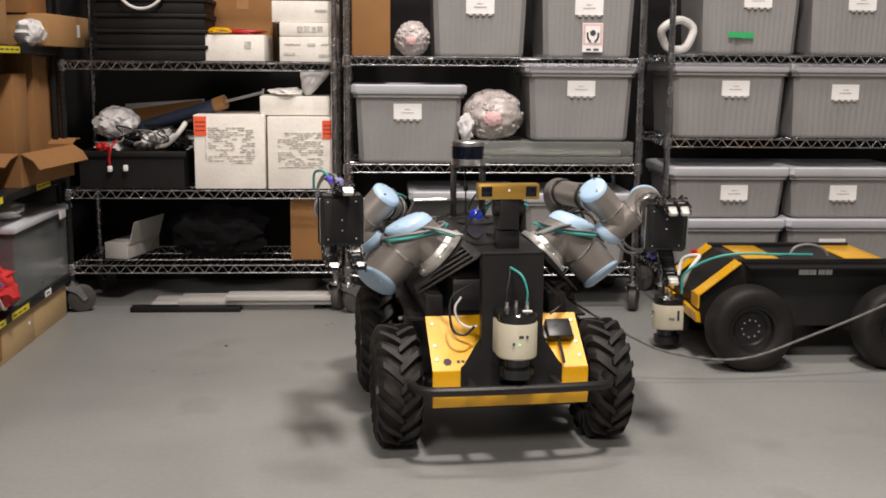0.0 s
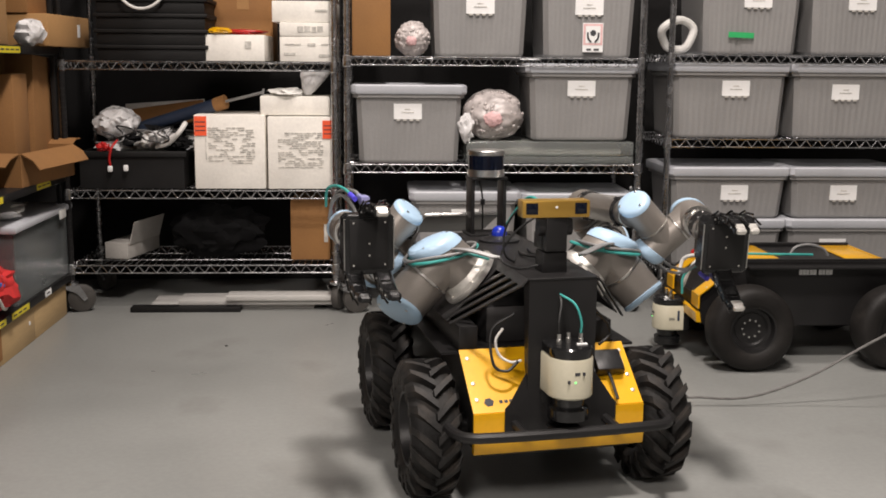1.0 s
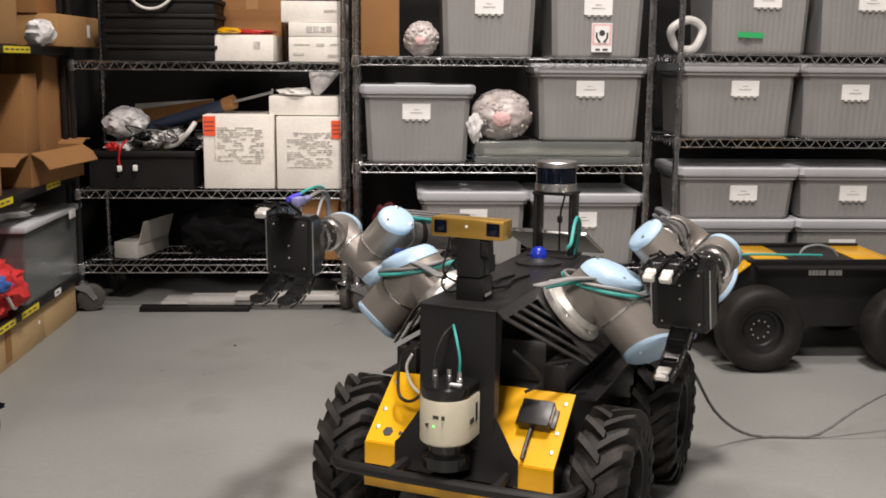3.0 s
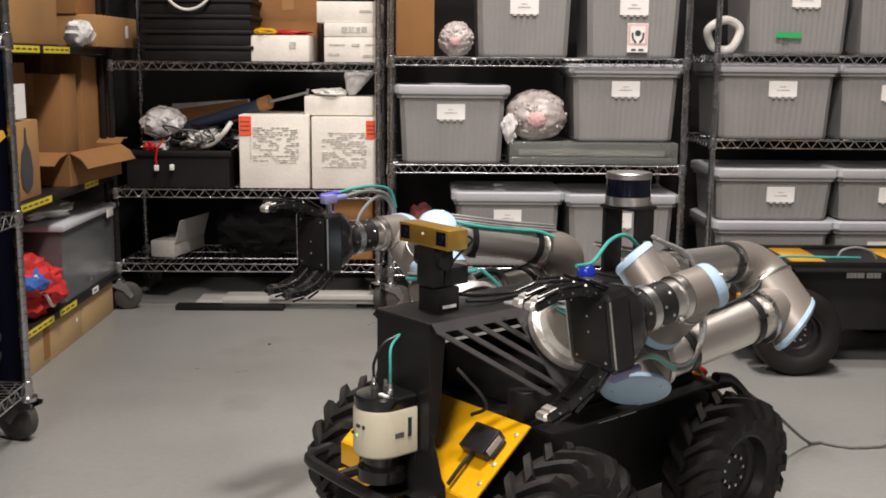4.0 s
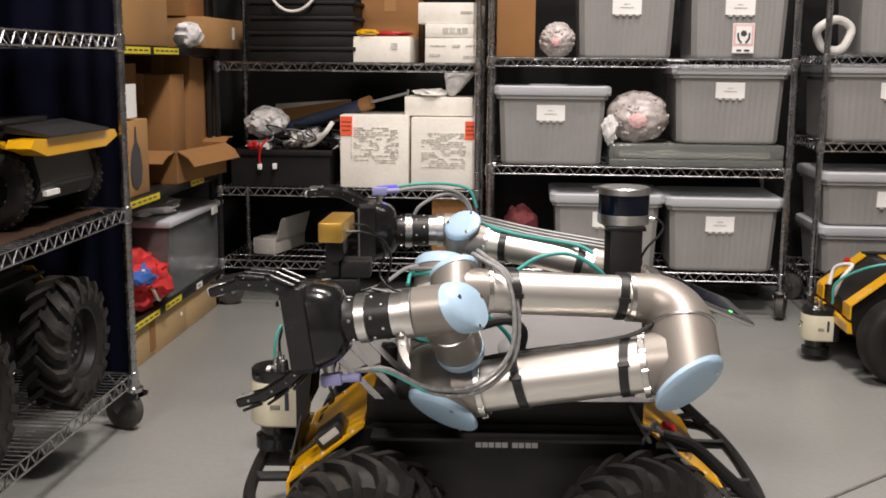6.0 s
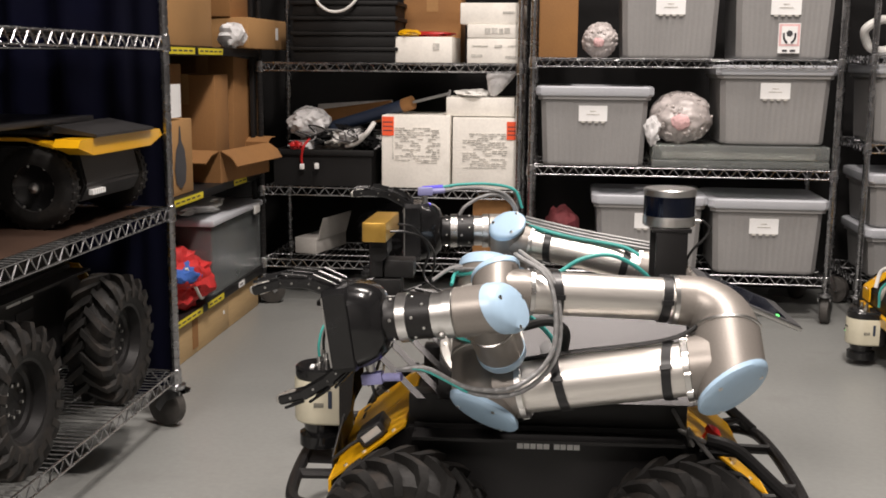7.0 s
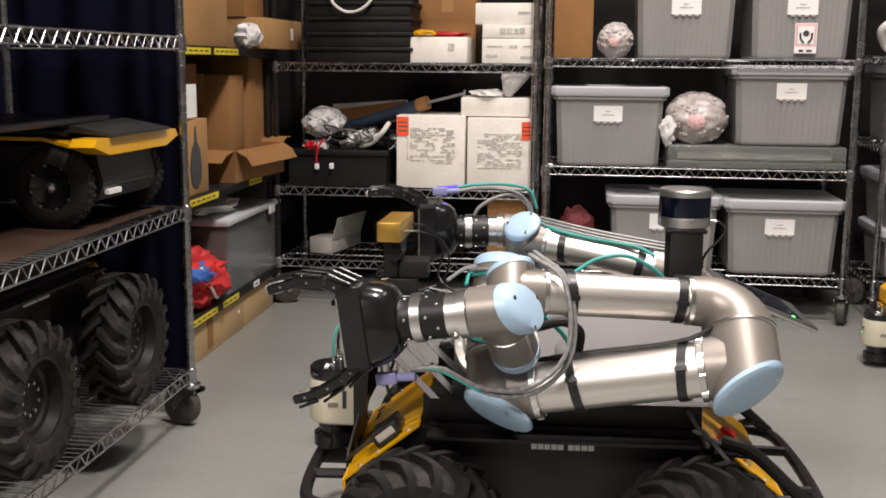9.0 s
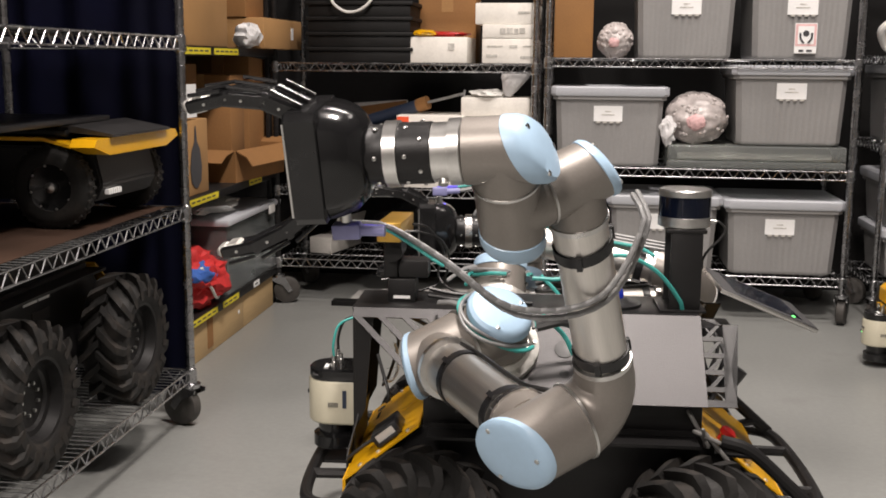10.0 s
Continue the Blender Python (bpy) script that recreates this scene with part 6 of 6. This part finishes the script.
def flex(parent, shapes, n, r, material, name):
    """Pieces of a cable; returns the rows of poses that follow the shapes."""
    lines = [(t, even(p, n)) for t, p in shapes]
    for _, q in lines:
        for p in q:
            p.z = max(p.z, r)
    L = max((b - a).length for _, q in lines for a, b in zip(q, q[1:]))
    bm = B()
    lathe(bm, [(r * 0.6, -0.5 * L - r * 0.8), (r, -0.5 * L), (r, 0.5 * L), (r * 0.6, 0.5 * L + r * 0.8)], n=8)
    me = mesh_of(name, bm, material)
    out = []
    for i in range(n):
        o = part_shared(name, me, parent, Matrix())
        rows = []
        for t, q in lines:
            d = q[i + 1] - q[i]
            z, up = d.normalized(), Vector((0.35, 0.93, 0.1))
            x = up.cross(z).normalized()
            m = Matrix((x, z.cross(x), z)).transposed().to_4x4()
            m.translation = (q[i] + q[i + 1]) / 2
            rows.append((t, m))
        out.append((o, rows))
    return out


LOOP_A = [(0.255, 0.433, 0.529), (0.208, 0.439, 0.535), (0.138, 0.436, 0.502), (0.059, 0.421, 0.503), (-0.000, 0.394, 0.560), (0.007, 0.362, 0.668), (0.065, 0.329, 0.707)]
LOOP_B = [(0.278, 0.508, 0.614), (0.232, 0.521, 0.628), (0.149, 0.523, 0.606), (0.074, 0.515, 0.596), (-0.000, 0.492, 0.659), (-0.006, 0.466, 0.744), (0.026, 0.436, 0.788)]
LOOP_C = [(0.286, 0.579, 0.688), (0.242, 0.594, 0.697), (0.154, 0.596, 0.668), (0.071, 0.589, 0.652), (-0.021, 0.567, 0.719), (-0.030, 0.541, 0.800), (-0.006, 0.511, 0.838)]
LOOP_D = [(0.294, 0.671, 0.764), (0.240, 0.683, 0.772), (0.157, 0.686, 0.743), (0.072, 0.676, 0.710), (-0.030, 0.652, 0.732), (-0.065, 0.622, 0.820), (-0.049, 0.592, 0.865)]
LOOP_E = [(0.302, 0.737, 0.818), (0.251, 0.754, 0.816), (0.176, 0.761, 0.774), (0.086, 0.755, 0.712), (-0.025, 0.734, 0.724), (-0.082, 0.706, 0.817), (-0.070, 0.678, 0.855)]


def bundle(dx, dz, first=0):
    mid = [tuple(a + 0.3 * (b - a) for a, b in zip(p, q)) for p, q in zip(LOOP_A, LOOP_B)]
    shapes = ((0.0, LOOP_A), (9.0, LOOP_A), (9.2, mid), (9.4, LOOP_B), (9.6, LOOP_C), (9.8, LOOP_D), (10.0, LOOP_E))
    return [(t, [(x + dx * min(i, 1), y + 0.4 * dx * i, z + dz * math.sin(i * 0.55)) for i, (x, y, z) in enumerate(s)][first:]) for t, s in shapes]


LOOSE = flex(ROBOT, bundle(0, 0), 26, 0.0042, GREYC, "gripper_cable")
LOOSE += flex(ROBOT, bundle(-0.008, -0.012), 26, 0.0042, GREYC, "gripper_cable")
LOOSE += flex(ROBOT, [(t, s[:3]) for t, s in bundle(0.004, -0.006)], 9, 0.0024, TEAL, "gripper_cable")

CABLE_END = [
    (0.0, [(0.81, 3.35, 0.15), (0.98, 3.35, 0.09), (1.18, 3.35, 0.08), (1.38, 3.35, 0.15), (1.64, 3.35, 0.26)]),
    (1.0, [(0.89, 3.1, 0.05), (0.96, 3.1, 0.03), (1.12, 3.1, 0.03), (1.31, 3.1, 0.1), (1.52, 3.1, 0.22)]),
    (2.5, [(0.78, 2.8, 0.26), (0.87, 2.81, 0.07), (0.98, 2.83, 0.01), (1.19, 2.84, 0.01), (1.41, 2.86, 0.17)]),
    (4.0, [(0.70, 2.36, 0.31), (0.855, 2.55, 0.185), (1.056, 2.80, 0.006), (1.144, 2.775, 0.006), (1.257, 2.784, 0.006)]),
    (4.5, [(0.613, 2.200, 0.361), (0.644, 2.200, 0.287), (0.707, 2.250, 0.201), (0.793, 2.300, 0.159), (0.896, 2.400, 0.128)]),
    (5.0, [(0.504, 2.120, 0.376), (0.527, 2.120, 0.310), (0.616, 2.200, 0.227), (0.774, 2.400, 0.184), (1.071, 2.750, 0.188)]),
    (5.5, [(0.369, 2.060, 0.373), (0.413, 2.060, 0.304), (0.519, 2.120, 0.237), (0.696, 2.250, 0.192), (0.929, 2.450, 0.175)]),
    (6.05, [(0.233, 1.92, 0.368), (0.27, 1.91, 0.328), (0.305, 1.9, 0.289), (0.356, 1.9, 0.241), (0.413, 1.9, 0.18)]),
]

power = thing("power_cable", pose(0, 0, 0), "long grey power cable trailing from the robot over the floor", "cable")


def drive_at(t):
    return tuple(float(np.interp(t, [d[0] for d in DRIVE], [d[k] for d in DRIVE])) for k in (1, 2, 3))


def cable_shapes():
    ts = [c[0] for c in CABLE_END]
    out = []
    for t in (0.0, 0.5, 1.0, 1.5, 2.0, 2.5, 3.0, 3.5, 4.0, 4.5, 5.0, 5.5, 6.0, 6.5, 7.0, 7.5, 10.0):
        x, y, h = drive_at(t)
        a = pose(x, y, 0, 0, 0, h) @ Vector((-0.240, 0.196, 0.385))
        b = pose(x, y, 0, 0, 0, h) @ Vector((-0.265, 0.225, 0.345))
        pts = [tuple(float(np.interp(t, ts, [c[1][i][k] for c in CABLE_END])) for k in range(3)) for i in range(5)]
        far = (pts[-1][0] + 0.55, pts[-1][1] + 0.1, pts[-1][2] + 0.22)
        out.append((t, [a, b] + pts + [far]))
    return out


# ---- movement ----
DRIVE = [(0.0, 0.285, 3.101, -83.9), (0.5, 0.294, 2.941, -79.5), (1.0, 0.329, 2.771, -79.5), (1.5, 0.355, 2.676, -84.4), (2.0, 0.364, 2.659, -97.9), (2.5, 0.339, 2.574, -106.65),
         (4.0, 0.272, 2.263, -140.6), (4.5, 0.275, 2.252, -154.6), (5.0, 0.198, 2.220, -162.0), (5.5, 0.068, 2.173, -167.2), (6.0, -0.042, 2.136, -176.5), (6.25, -0.038, 2.136, -177.1),
         (7.5, -0.036, 2.136, -177.15), (10.0, -0.036, 2.136, -177.15)]
REACH = [(9.2, (-0.157, -2.826, 2.593, -2.558, -1.483, -1.66)), (9.4, (-0.306, -2.750, 2.366, -2.450, -1.330, -1.72)),
         (9.6, (-0.532, -2.652, 2.077, -2.370, -1.075, -1.8045)), (9.8, (-0.793, -2.546, 1.703, -2.080, -0.822, -1.8908)),
         (10.0, (-1.083, -2.433, 1.292, -1.744, -0.600, -2.0452))]
TRAIL = flex(power, cable_shapes(), 40, 0.0042, GREYCORD, "cable_piece")


def motions():
    walk(ROBOT, [(t, pose(x, y, 0, 0, 0, h)) for t, x, y, h in DRIVE])
    # wheels turn by the way that each one rolls
    for wh, wx, s in ROBOT_WHEELS:
        rows, a, last = [], 0.0, None
        for i in range(41):
            t = i * 0.25
            x, y, h = (float(np.interp(t, [d[0] for d in DRIVE], [d[k] for d in DRIVE])) for k in (1, 2, 3))
            if last is not None:
                hd = radians((h + last[2]) / 2)
                roll = (x - last[0]) * math.cos(hd) + (y - last[1]) * math.sin(hd) - s * TRK * radians(h - last[2])
                a += roll / WR
            last = (x, y, h)
            rows.append((t, pose(wx, s * TRK, WR, 0, math.degrees(a), 0)))
        walk(wh, rows)
    # the left arm reaches up
    early = tuple(a + 0.3 * (b - a) for a, b in zip(REST, REACH[0][1]))
    q = [(0.0, REST), (8.8, REST), (9.0, REST), (9.1, early)] + REACH
    for i, o in enumerate(ARM_L):
        if i:
            walk(o, [(t, arm_chain(a)[i]) for t, a in q])
    for o, rows in LOOSE + TRAIL:
        walk(o, rows)


motions()
